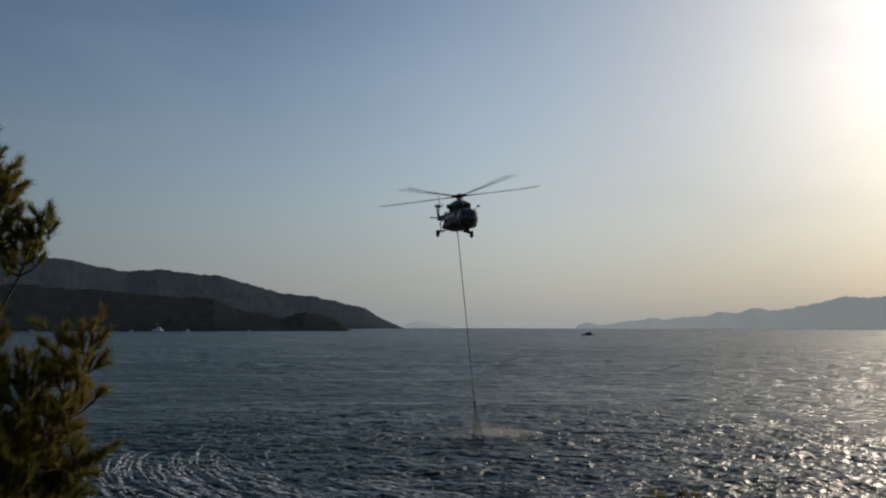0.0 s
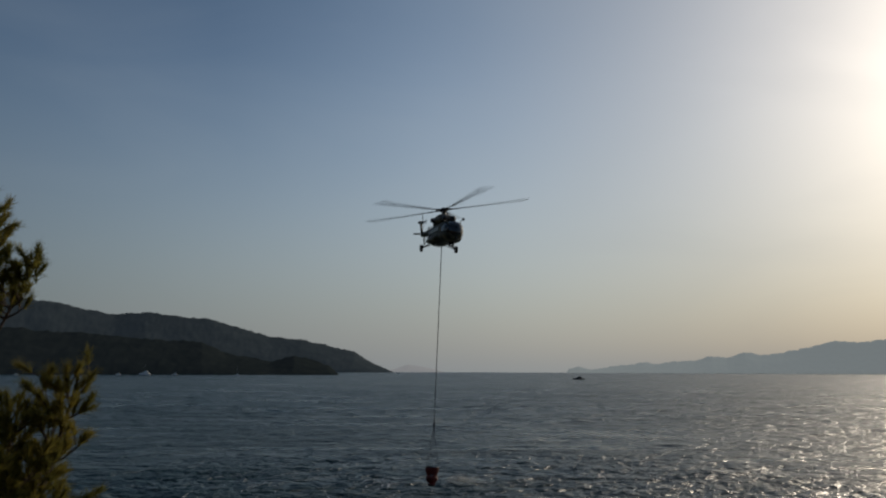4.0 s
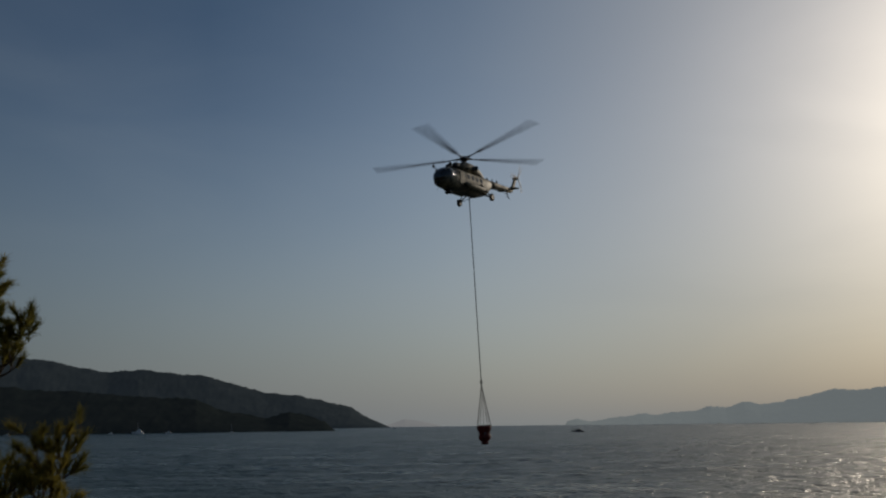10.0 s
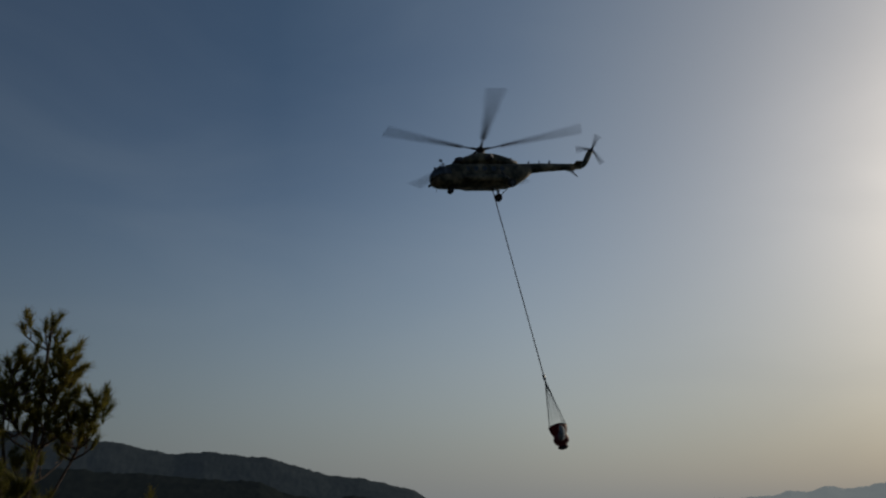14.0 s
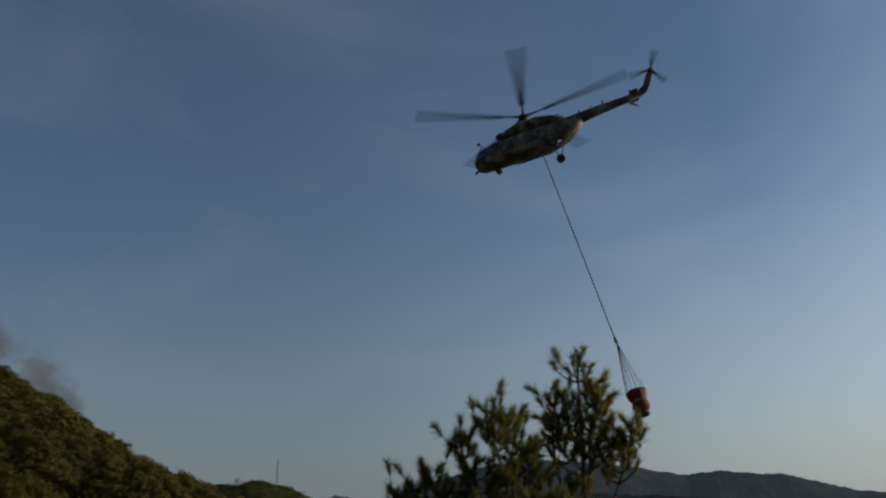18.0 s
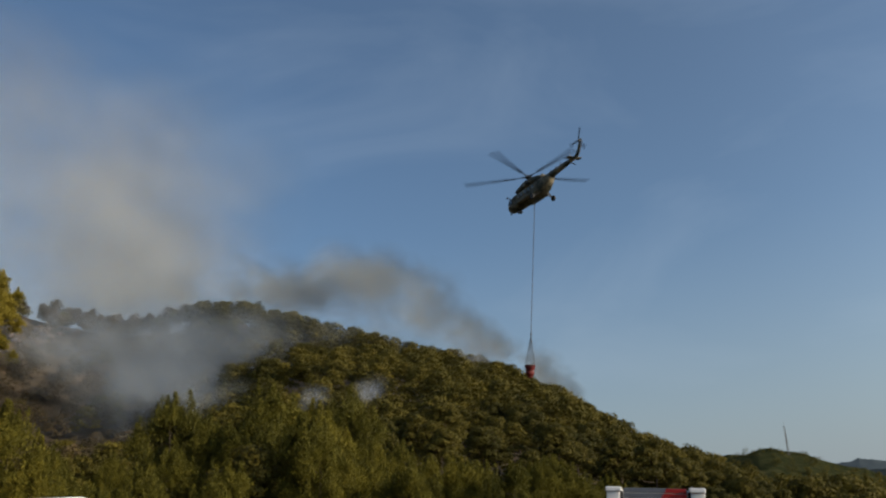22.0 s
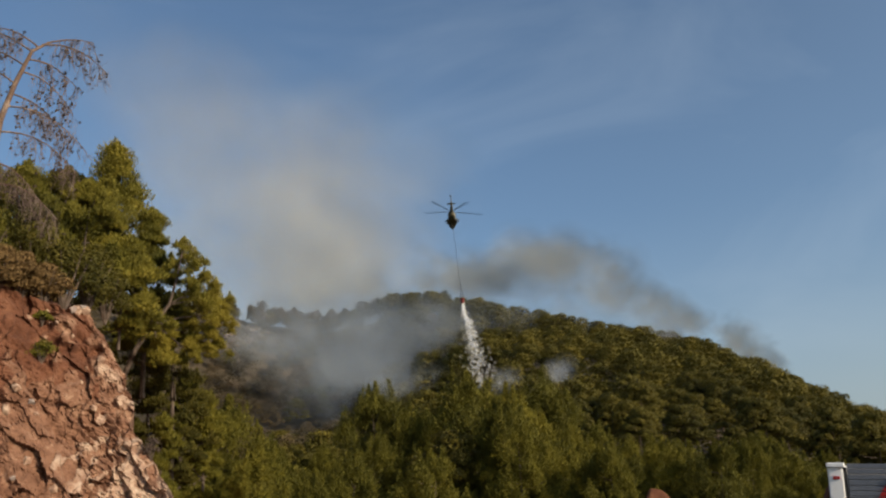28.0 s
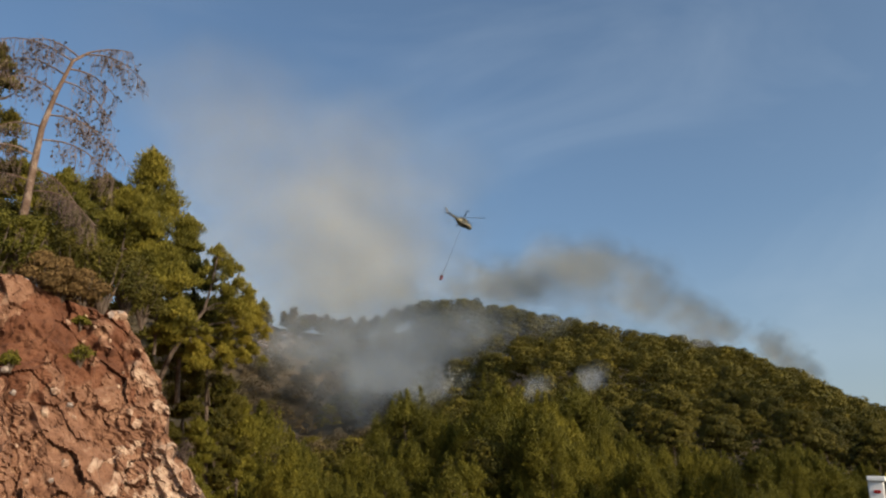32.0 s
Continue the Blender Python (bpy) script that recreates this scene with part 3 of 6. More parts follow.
def make_pine(seed, height, radius, mat, label, pads=22, per_pad=190, size=0.17, low=0.3, group="hillside pines", flat=0.5, lump=0.26, cone=1.8, slim=0.0, broad=False):
    rng = np.random.default_rng(seed)
    tree = tagged(new("pine_tree"), label, "tree", group=group)
    bm = bmesh.new()
    lean = rng.normal(size=2) * 0.03 * height
    stem = [(lean[0] * f * f, lean[1] * f * f, height * 0.95 * f) for f in (0, 0.25, 0.5, 0.75, 1.0)]
    tube(bm, stem, [0.015 * height * (1 - 0.85 * f) for f in (0, 0.25, 0.5, 0.75, 1.0)], 7)
    part("trunk", bm, M_BARK, tree)
    for k in range(6):
        f = low + (0.9 - low) * k / 6
        a = k * 2.4 + seed
        ln = radius * (0.85 - 0.5 * (k / 6))
        bm = bmesh.new()
        tube(bm, [(0, 0, height * f), (0.5 * ln * math.cos(a), 0.5 * ln * math.sin(a), height * (f + 0.02)), (ln * math.cos(a), ln * math.sin(a), height * (f + 0.06))], [0.007 * height, 0.005 * height, 0.002 * height], 5)
        part("limb", bm, M_BARK, tree)
    crown = canopy_triangles(rng, height, radius, pads, per_pad, size, low) if broad else crown_triangles(rng, height, radius, pads, per_pad, size, low, flat, lump, cone, slim)
    triangles("crown", crown, mat, tree)
    return tree


SKYLINE = np.array([(-130, 16), (-97, 15.0), (-93.8, 14.65), (-92.2, 14.25), (-90.6, 14.1), (-88.2, 14.55), (-86.4, 15.05), (-84.5, 15.3), (-82.5, 15.1), (-80.1, 14.5), (-77.8, 13.8), (-75.8, 13.4), (-73.9, 12.8),
                    (-71.7, 12.2), (-69.8, 11.8), (-67, 11.1), (-65, 10.3), (-63.3, 9.4), (-61.4, 8.5), (-60, 7.5), (-58.8, 6.7), (-57, 5.7), (-54.6, 4.55), (-52.7, 3.7), (-51, 3.1), (-47, 2.4), (-44, 1.8), (-40, 1.2)])


# the tops of the young pines along the wood's near edge
FRONT = np.array([(-104, 7.8), (-101.8, 7.8), (-98.5, 6.7), (-96, 5.6), (-92.2, 5.1), (-90, 4.4), (-88.5, 6), (-87.5, 7.6), (-85, 8.4), (-83, 7), (-80.5, 8), (-76.7, 8.1), (-73.2, 5.8), (-70.5, 4.4), (-66, 4.3), (-62.8, 4.6), (-59.8, 3.3), (-50, 2)])


def plant_forest():
    rng = random.Random(5)
    green = "green pine on the smoking hillside"
    young = "yellow-green young pine below the hill"
    kinds = [make_pine(11, 10.5, 3.9, M_PINE, green, 15, 700, 0.17, 0.36, broad=True), make_pine(12, 8.5, 3.5, M_PINE, green, 12, 700, 0.17, 0.34, broad=True), make_pine(13, 11.5, 4.0, M_PINE, green, 16, 700, 0.17, 0.42, broad=True), make_pine(16, 9.5, 4.2, M_PINE, green, 14, 700, 0.17, 0.45, broad=True),
             make_pine(14, 11.5, 4.8, M_YELLOW, young, 62, 800, 0.16, 0.14, flat=1.15, lump=0.10, cone=3.4, slim=0.36), make_pine(15, 10.0, 4.5, M_YELLOW, young, 58, 800, 0.16, 0.10, flat=1.15, lump=0.10, cone=3.8, slim=0.36), make_pine(17, 8.0, 3.6, M_YELLOW, young, 46, 760, 0.15, 0.08, flat=1.2, lump=0.11, cone=3.0, slim=0.36)]
    tall = [10.5, 8.5, 11.5, 9.5, 11.5, 10, 8]
    sites = []
    d = 66.0
    while d < 605:
        step = 4.9 + d * 0.017
        da = math.degrees(step / d)
        a = -122.0
        while a < -42:
            aa, dd = a + rng.uniform(-0.45, 0.45) * da, d + rng.uniform(-0.45, 0.45) * step
            a += da
            if dd > np.interp(aa, RIDGE[:, 0], RIDGE[:, 2]) + 6 or rng.random() < 0.1:
                continue
            if aa < -99 and dd < 105:
                continue
            g = land_height(aa, dd)
            room = EYE_Z + dd * math.tan(radians(np.interp(aa, SKYLINE[:, 0], SKYLINE[:, 1]))) - g + rng.uniform(-1.5, 0.6)
            if aa < -64 and dd < 0.72 * np.interp(aa, RIDGE[:, 0], RIDGE[:, 2]):
                room = min(room, EYE_Z + dd * math.tan(radians(np.interp(aa, SPUR[:, 0], SPUR[:, 1]) + rng.uniform(-0.5, 0.5))) - g)
            if dd < 120 and aa > -57:
                continue
            if room < 2.4 or (abs(aa + 96.2) < 1.0 and 12.0 < math.degrees(math.atan2(g - EYE_Z, dd)) < 13.2):
                continue
            if dd < 122:
                room = min(room, EYE_Z + dd * math.tan(radians(np.interp(aa, FRONT[:, 0], FRONT[:, 1]) + rng.uniform(-1.5, 0.2))) - g)
            sites.append((aa, dd, g, room))
        d += step * 0.95
    sites.sort(key=lambda s: s[1])
    first = list(kinds)
    near = [s for s in sites if -103 < s[0] < -47][:290]
    chosen = set(near)
    for aa, dd, g, room in near:
        k = rng.choice((4, 5, 6, 5, 6, 0)) if dd < 112 + 10 * noise.noise((aa * 0.3, 0, 0)) else rng.choice((0, 1, 2, 3))
        if tall[k] > room:
            k = 6 if dd < 112 else 1
        size = min(rng.uniform(0.8, 1.1), room / (tall[k] + 0.8))
        if size < 0.32:
            chosen.discard((aa, dd, g, room))
            continue
        m = Matrix.Translation(polar(aa, dd, g - 0.2)) @ pose(0, 0, 0, rng.uniform(-5, 5), rng.uniform(-5, 5), rng.uniform(0, 360)) @ Matrix.Scale(size, 4)
        if kinds[k] in first:
            kinds[k].matrix_basis = m
            first.remove(kinds[k])
        else:
            copy_thing(kinds[k], m)
    # the tall bright pines at the wood's near edge: bearing, elevation of the top, distance
    for aa, el, dd in ((-87.4, 8.4, 100), (-85.3, 8.9, 96), (-83.2, 7.9, 92), (-81.0, 8.5, 95), (-78.6, 7.6, 90), (-76.0, 8.2, 96), (-74.2, 7.0, 92), (-63.5, 5.1, 72), (-91.0, 6.4, 98), (-94.5, 7.0, 100), (-70.5, 5.6, 88), (-97.0, 7.6, 96)):
        g = land_height(aa, dd)
        k = 4 if rng.random() < 0.6 else 5
        copy_thing(kinds[k], Matrix.Translation(polar(aa, dd, g - 0.2)) @ pose(0, 0, 0, rng.uniform(-3, 3), rng.uniform(-3, 3), rng.uniform(0, 360)) @ Matrix.Scale((EYE_Z + dd * math.tan(radians(el - 0.2)) - g) / (tall[k] + 1.0), 4))
    nrng = np.random.default_rng(9)
    stock = [canopy_triangles(nrng, 8.5, 3.6, 11 + k % 4, 190, 0.205, 0.34 + 0.04 * (k % 4)) for k in range(10)]
    pine, brown = [], []
    for aa, dd, g, room in sites:
        if (aa, dd, g, room) in chosen or room < 2.4:
            continue
        tri = stock[rng.randrange(10)]
        t = rng.uniform(0, math.tau)
        s = min(rng.uniform(0.7, 1.35) * min(2.0, 0.85 + dd / 420), room / 8.5)
        rot = np.array([[math.cos(t), -math.sin(t), 0], [math.sin(t), math.cos(t), 0], [0, 0, 1]]) * s
        burnt = aa < -87.0 + 3 * noise.noise((aa * 0.5, dd * 0.05, 0)) and dd > 210 and rng.random() < 0.8
        (brown if burnt else pine).append((tri[::2] if burnt else tri) @ rot.T + np.array(polar(aa, dd, g - 0.4)))
    a = -101.0
    while a < -58:
        rd = np.interp(a, RIDGE[:, 0], RIDGE[:, 2])
        dd = rd + rng.uniform(-25, 4)
        h = EYE_Z + dd * math.tan(radians(np.interp(a, SKYLINE[:, 0], SKYLINE[:, 1]) - rng.uniform(0.05, 0.55)))
        s = rng.uniform(0.85, 1.15)
        if abs(a + 96.2) > 0.3:
            for low in (0.0, 2.6, 5.2, 8.0):
                (brown if a < -89 else pine).append(stock[rng.randrange(10)] * s + np.array(polar(a, dd - low, h - low - 9.0 * s)))
        a += rng.uniform(0.3, 0.55)
    tagged(triangles("hillside_woods", np.concatenate(pine), M_PINE), "dense green pine wood on the hill", "woodland", kind="stuff")
    tagged(triangles("scorched_woods", np.concatenate(brown), M_SCORCH), "brown scorched pine wood on the burning slope", "woodland", kind="stuff")
    bush = [canopy_triangles(nrng, 2.2, 1.7, 5, 62, 0.15, 0.05) for k in range(4)]
    tri = []
    for k in range(1500):
        aa, dd = rng.uniform(-104, -50), 64 + 210 * rng.random() ** 0.8
        if aa < -99 and dd < 105:
            continue
        tri.append(bush[k % 4] * rng.uniform(0.6, 1.3) + np.array(polar(aa, dd, land_height(aa, dd) - 0.2)))
    tagged(triangles("undergrowth", np.concatenate(tri), M_PINE), "dark green scrub under the pines", "undergrowth", kind="stuff")
    # the low hill with the mast
    tri = []
    for k in range(300):
        aa = rng.uniform(-56, -42)
        f = rng.random()
        dd = 420 + 180 * f
        top = EYE_Z + 600 * math.tan(radians(np.interp(aa, [p[0] for p in MASTHILL], [p[1] for p in MASTHILL])))
        g = -2 + (max(top, 0.2) + 2) * f ** 0.8
        tri.append(stock[rng.randrange(10)][::4] * rng.uniform(0.6, 0.9) + np.array(polar(aa, dd, g - 4.2)))
    tagged(triangles("mast_hill_woods", np.concatenate(tri), M_PINE), "dark green pine wood on the low hill", "woodland", kind="stuff")


plant_forest()


# ---- the near pine ----
def needle_tuft(rng, base, way, count=105, length=0.125):
    """A broom of needles swept forward along the end of a shoot."""
    way = np.asarray(way) / np.linalg.norm(way)
    v = rng.normal(size=(count, 3)) * 0.33 + way * 0.68 + np.array([0, 0, 0.14])
    v /= np.linalg.norm(v, axis=1)[:, None]
    start = np.asarray(base) + way * (rng.random((count, 1)) - 0.95) * 0.13
    ln = length * (0.65 + 0.5 * rng.random((count, 1)))
    side = np.cross(v, rng.normal(size=v.shape))
    side /= np.linalg.norm(side, axis=1)[:, None]
    tip = start + v * ln
    w = 0.0042
    return np.stack([start - side * w, start + side * w, tip], 1)


def make_near_pine(root, name_label, stems, seed, bushy=3.6):
    """stems: bottom, top, where its branches begin, their reach, the number of whorls."""
    rng = np.random.default_rng(seed)
    tree = tagged(new("pine_tree"), name_label, "tree")
    tree.location = root
    up = np.array([0, 0, 1.0])
    for bottom, top, low, reach, whorls in stems:
        bottom, top = np.array(bottom), np.array(top)
        bm = bmesh.new()
        bend = rng.normal(size=3) * 0.04
        h = np.linalg.norm(top - bottom)
        fs = np.linspace(0, 1, 8)
        tube(bm, [bottom + (top - bottom) * f + bend * math.sin(f * 3.1) for f in fs], [0.012 * h * (1 - 0.9 * f) + 0.005 for f in fs], 8)
        part("trunk", bm, M_BARK, tree)
        for w in range(whorls):
            f = low + (0.97 - low) * (w + 0.5) / whorls
            c = bottom + (top - bottom) * f
            arms = 3
            for k in range(arms):
                a = (k + rng.random()) * math.tau / arms + w
                ln = reach * (1.0 - 0.62 * ((f - low) / (1 - low)) ** 1.3) * (0.6 + 0.6 * rng.random())
                out = np.array([math.cos(a), math.sin(a), 0.0])
                p1 = c + out * ln * 0.45 + up * ln * 0.22
                p2 = c + out * ln * 0.80 + up * ln * 0.50
                p3 = c + out * ln * 0.97 + up * ln * 0.82
                bm = bmesh.new()
                tube(bm, [c, p1, p2, p3], [0.014, 0.010, 0.007, 0.004], 5)
                tufts = [needle_tuft(rng, p3, (p3 - p2))]
                for j in range(int(1.0 + ln * bushy * 1.5)):
                    q = rng.random()
                    b0 = c + (p1 - c) * (0.45 + q) if q < 0.45 else p1 + (p3 - p1) * (q - 0.45) * 1.8
                    tw = out * 0.3 + rng.normal(size=3) * 0.42 + up * 0.85
                    tw /= np.linalg.norm(tw)
                    e = b0 + tw * (0.12 + 0.2 * rng.random())
                    tube(bm, [b0, e], [0.006, 0.004], 4, caps=False)
                    tufts.append(needle_tuft(rng, e, tw))
                br = part("branch", bm, M_BARK, tree)
                tagged(triangles("needles", np.concatenate(tufts), M_NEAR, br), kind="stuff")
        tagged(triangles("needles", np.concatenate([needle_tuft(rng, top - up * g, up, 60) for g in (0, 0.14)]), M_NEAR, tree), kind="stuff")
    return tree


def near_pines():
    b = polar(-28.5, 10.2, 8.4)

    def at(az, el, d):
        return tuple(polar(az, d, EYE_Z + d * math.tan(radians(el))) - b)

    foot = (0, 0, 0)
    make_near_pine(b, "young green pine with long needle tufts and many leaders", [
        (foot, at(-27.8, 11.1, 10.3), 0.45, 0.56, 9), (at(-28.0, 0, 10.3), at(-26.6, 9.0, 10.1), 0.35, 0.32, 7), (at(-28.6, 0, 10.2), at(-29.4, 8.4, 10.1), 0.45, 0.28, 6), (at(-27.0, 0, 10.2), at(-24.3, 6.4, 10.1), 0.4, 0.26, 6),
        (at(-29.5, -4, 10.0), at(-32.6, 7.1, 9.6), 0.45, 0.30, 6), (at(-30, -6, 9.8), at(-33.9, 7.9, 9.1), 0.5, 0.32, 7), (at(-31, -6, 9.8), at(-35.9, 6.2, 9.3), 0.55, 0.24, 7),
        (at(-31, -7, 9.8), at(-37.8, 3.9, 9.6), 0.6, 0.20, 5), (at(-31, -8, 9.8), at(-39.0, 3.4, 9.9), 0.65, 0.18, 4), (at(-31, -9, 9.8), at(-40.2, 3.0, 9.9), 0.7, 0.18, 4)], 3)
    make_near_pine(b + Vector((0.35, -0.5, -0.3)), "low bushy pine with olive needles beside the young pine", [
        (at(-29, -14, 9.7), at(-28.0, -6.5, 9.4), 0.2, 0.8, 7), (at(-27, -15, 9.7), at(-25.6, -4.0, 9.5), 0.2, 0.75, 8), (at(-31, -14, 9.7), at(-31.5, -3.5, 9.4), 0.2, 0.8, 8), (at(-25, -16, 9.6), at(-23.6, -9.5, 9.5), 0.2, 0.6, 6),
        (at(-27, -14, 9.9), at(-22.4, 1.2, 9.7), 0.5, 0.42, 6), (at(-27, -12, 9.9), at(-25.3, -0.8, 9.8), 0.35, 0.55, 6), (at(-27, -14, 9.9), at(-22.8, -5.5, 9.7), 0.3, 0.5, 5),
        (at(-28, -13, 9.9), at(-28.0, -0.5, 9.8), 0.3, 0.62, 7), (at(-29, -13, 9.8), at(-31.5, 2.8, 9.6), 0.4, 0.6, 7), (at(-30, -13, 9.8), at(-34.2, 2.2, 9.5), 0.45, 0.55, 6),
        (at(-30, -13, 9.8), at(-36.6, 1.0, 9.6), 0.5, 0.5, 5), (at(-29, -13, 9.8), at(-29.5, 3.2, 9.7), 0.4, 0.6, 7), (at(-26.5, -15, 9.9), at(-24.5, -6.5, 9.8), 0.3, 0.6, 5)], 4, 9.0)


near_pines()


# ---- the red cliff ----
CLIFF_EDGE = [(-2.0, -98.5), (2.7, -100.2), (5.6, -101.7), (7.7, -102.9), (9.5, -102.8), (11.4, -103.5), (13.5, -104.2), (15.2, -106.3)]
CLIFF_TOP = [(-140, 17), (-114.2, 16.4), (-112.2, 16.6), (-110.1, 15.7), (-107.3, 15.0), (-106.2, 15.2), (-104, 13.6)]


def slabs(s, h, width, tall, seed, tilt, step):
    """Flat leaning slabs: each cell is a plane of its own, with sharp steps to its neighbours."""
    q = Vector((s / width, h / tall, seed))
    near = noise.voronoi(q)[1][0]
    c = noise.cell_vector(near * 7.13 + Vector((seed, 0.5, 0.5)))
    return (q.x - near.x) * width * tilt * (c.x - 0.5) * 2 + (q.y - near.y) * tall * tilt * 0.5 * (c.y - 0.5) * 2 + step * (c.z - 0.5) * 2, c


def earthy(az, el):
    """Where the loose red soil has slid over the rock."""
    k = noise.noise((az * 0.45, el * 0.3, 4.0)) + 0.5 * noise.noise((az * 1.5, el * 1.1, 9.0))
    zone = 1.0 - max(abs(az + 109.7) / 3.6, abs(el - 12.6 - (az + 109.7) * 0.2) / 4.2)
    return zone + 0.04 + 0.95 * k


def cliff_relief(p, az, el):
    s = radians(az) * 40.0 + 0.30 * p.z + 0.3 * noise.noise(p * 0.25)
    a, ca = slabs(s, p.z, 2.9, 5.0, 1.5, 0.5, 0.14)
    b, cb = slabs(s + 0.14 * p.z, p.z, 1.1, 1.8, 4.5, 0.6, 0.10)
    c, cc = slabs(s - 0.25 * p.z, p.z, 0.42, 0.55, 8.5, 0.8, 0.07)
    d, cd = slabs(s + 0.4 * p.z, p.z, 0.19, 0.22, 3.5, 0.9, 0.04)
    soft = 0.7 * noise.noise(p * 0.5) + 0.25 * noise.noise(p * 1.3) + 0.10 * noise.noise(p * 3.5)
    e = min(1.0, max(0.0, earthy(az, el) * 2.0))
    crack = max(0.0, 1 - abs(noise.noise(Vector((s * 0.5, p.z * 0.09, 2.0)))) * 16.0)
    rubble = 0.6 + 0.7 * max(0.0, min(1.0, 0.5 + noise.noise(p * 0.35 + Vector((5, 0, 0))) * 1.6))
    rock = a + b + (c + d) * rubble - 0.06 * crack + 0.04 * noise.noise(p * 5.0)
    return rock * (1 - e) + (soft + 0.5 * (a + b) + 0.3 * c + 0.4 * d - 0.4 + 0.16 * noise.noise(p * 2.2) + 0.07 * noise.noise(p * 6.0)) * e, e, cc


def cliff_top(az, d):
    """Height of the ground above the cutting."""
    el = np.interp(az, [a for a, e in CLIFF_TOP], [e for a, e in CLIFF_TOP])
    return EYE_Z + 40 * math.tan(radians(el)) + (d - 43) / 3.5 * 0.9


def build_cliff():
    rows, cols, back = 190, 340, 16
    verts, faces, kinds = [], [], []
    ee, ea = [e for e, a in CLIFF_EDGE], [a for e, a in CLIFF_EDGE]
    ta, te = [a for a, e in CLIFF_TOP], [e for a, e in CLIFF_TOP]
    for j in range(rows + 1):
        v = j / rows
        for i in range(cols + back + 1):
            u = min(i / cols, 1.0)
            edge = np.interp(-2.5 + 17.4 * v, ee, ea)
            a = -132 + (edge + 132) * u
            el = -2.5 + (np.interp(a, ta, te) + 2.5) * v
            d = 38.0 + 5.5 * v + 1.5 * math.sin(a * 0.35)
            if i > cols:
                d += (i - cols) ** 1.4 * 0.9
            p = polar(a, d, EYE_Z + 40 * math.tan(radians(el)))
            k, e, cb = cliff_relief(p, a, el)
            k *= 0.9 - 0.4 * min(1.0, max(0.0, (i - cols + 14) / 14))
            p -= Vector((p.x, p.y, 0)).normalized() * k
            side = Vector((p.y, -p.x, 0)).normalized()
            p += side * 0.2 * noise.noise((a * 0.9, el * 0.9, 3.0)) + Vector((0, 0, 0.1 * (cb.y - 0.5) * (1 - e)))
            verts.append(p)
            pale = 0.5 * noise.noise((a * 0.4, el * 0.25, 7.0)) + (cb.z - 0.5) * 0.9 + (a + 105.5) * 0.12 - (el - 8) * 0.05
            kinds.append(1 if e > 0.5 else (2 if pale > 0.32 else 0))
    w = cols + back + 1
    for j in range(rows):
        for i in range(w - 1):
            faces.append((j * w + i, j * w + i + 1, (j + 1) * w + i + 1, (j + 1) * w + i))
    n0 = len(verts)
    for j in range(1, 13):
        for i in range(w):
            p = verts[rows * w + i].copy()
            q = Vector((p.x, p.y, 0)).normalized()
            p += q * j * 3.5 + Vector((0, 0, j * 0.9 + 0.5 * noise.noise(p * 0.4 + Vector((j, 0, 0)))))
            verts.append(p)
    for j in range(12):
        for i in range(w - 1):
            a0 = (rows * w if j == 0 else n0 + (j - 1) * w) + i
            b0 = n0 + j * w + i
            faces.append((a0, a0 + 1, b0 + 1, b0))
    ob = mesh_object("cliff", verts, faces, M_ROCK)
    ob.data.materials.append(M_EARTH)
    ob.data.materials.append(M_PINK)
    ob.data.polygons.foreach_set("material_index", [kinds[f[0]] if f[0] < len(kinds) and f[3] < len(kinds) else 1 for f in faces])
    tagged(ob, "crumbling red and pale rock cutting beside the road", "cliff", kind="structure")
    rng = random.Random(8)
    for k in range(48):
        if k < 8:
            i, j = rng.randrange(cols - 16, cols - 1), rows
        else:
            i, j = rng.randrange(cols // 2, cols - 2), rng.randrange(30, rows - 4)
        c = verts[j * w + i]
        bm = bmesh.new()
        bmesh.ops.create_icosphere(bm, subdivisions=1, radius=1.0)
        r = rng.uniform(0.10, 0.26) if k >= 8 else rng.uniform(0.16, 0.42)
        for v in bm.verts:
            v.co = Vector((v.co.x * r * rng.uniform(0.6, 1.3), v.co.y * r * rng.uniform(0.6, 1.3), v.co.z * r * rng.uniform(0.5, 1.1)))
        rock = part("rock", bm, M_PINK if k % 3 else M_PALE, ob)
        rock.matrix_basis = Matrix.Translation(c) @ pose(0, 0, 0, rng.uniform(0, 360), rng.uniform(0, 360), rng.uniform(0, 360))
    return verts, rows, cols, w


CLIFF = build_cliff()


def make_shrub(c, r, mat, label, seed, height=None, size=0.10, count=2600):
    rng = np.random.default_rng(seed)
    h = height or r * 1.3
    bush = tagged(new("shrub"), label, "shrub")
    bush.location = c
    for k in range(7):
        a = k * 2.4
        bm = bmesh.new()
        tube(bm, [(0, 0, -0.3), (0.3 * r * math.cos(a), 0.3 * r * math.sin(a), h * 0.4), (0.6 * r * math.cos(a), 0.6 * r * math.sin(a), h * 0.85)], [0.05 * r, 0.03 * r, 0.008 * r], 5)
        part("stem", bm, M_BARK, bush)
    triangles("foliage", crown_triangles(rng, h, r, 18, count // 18, size, 0.15, 0.8, 0.3), mat, bush)
    return bush


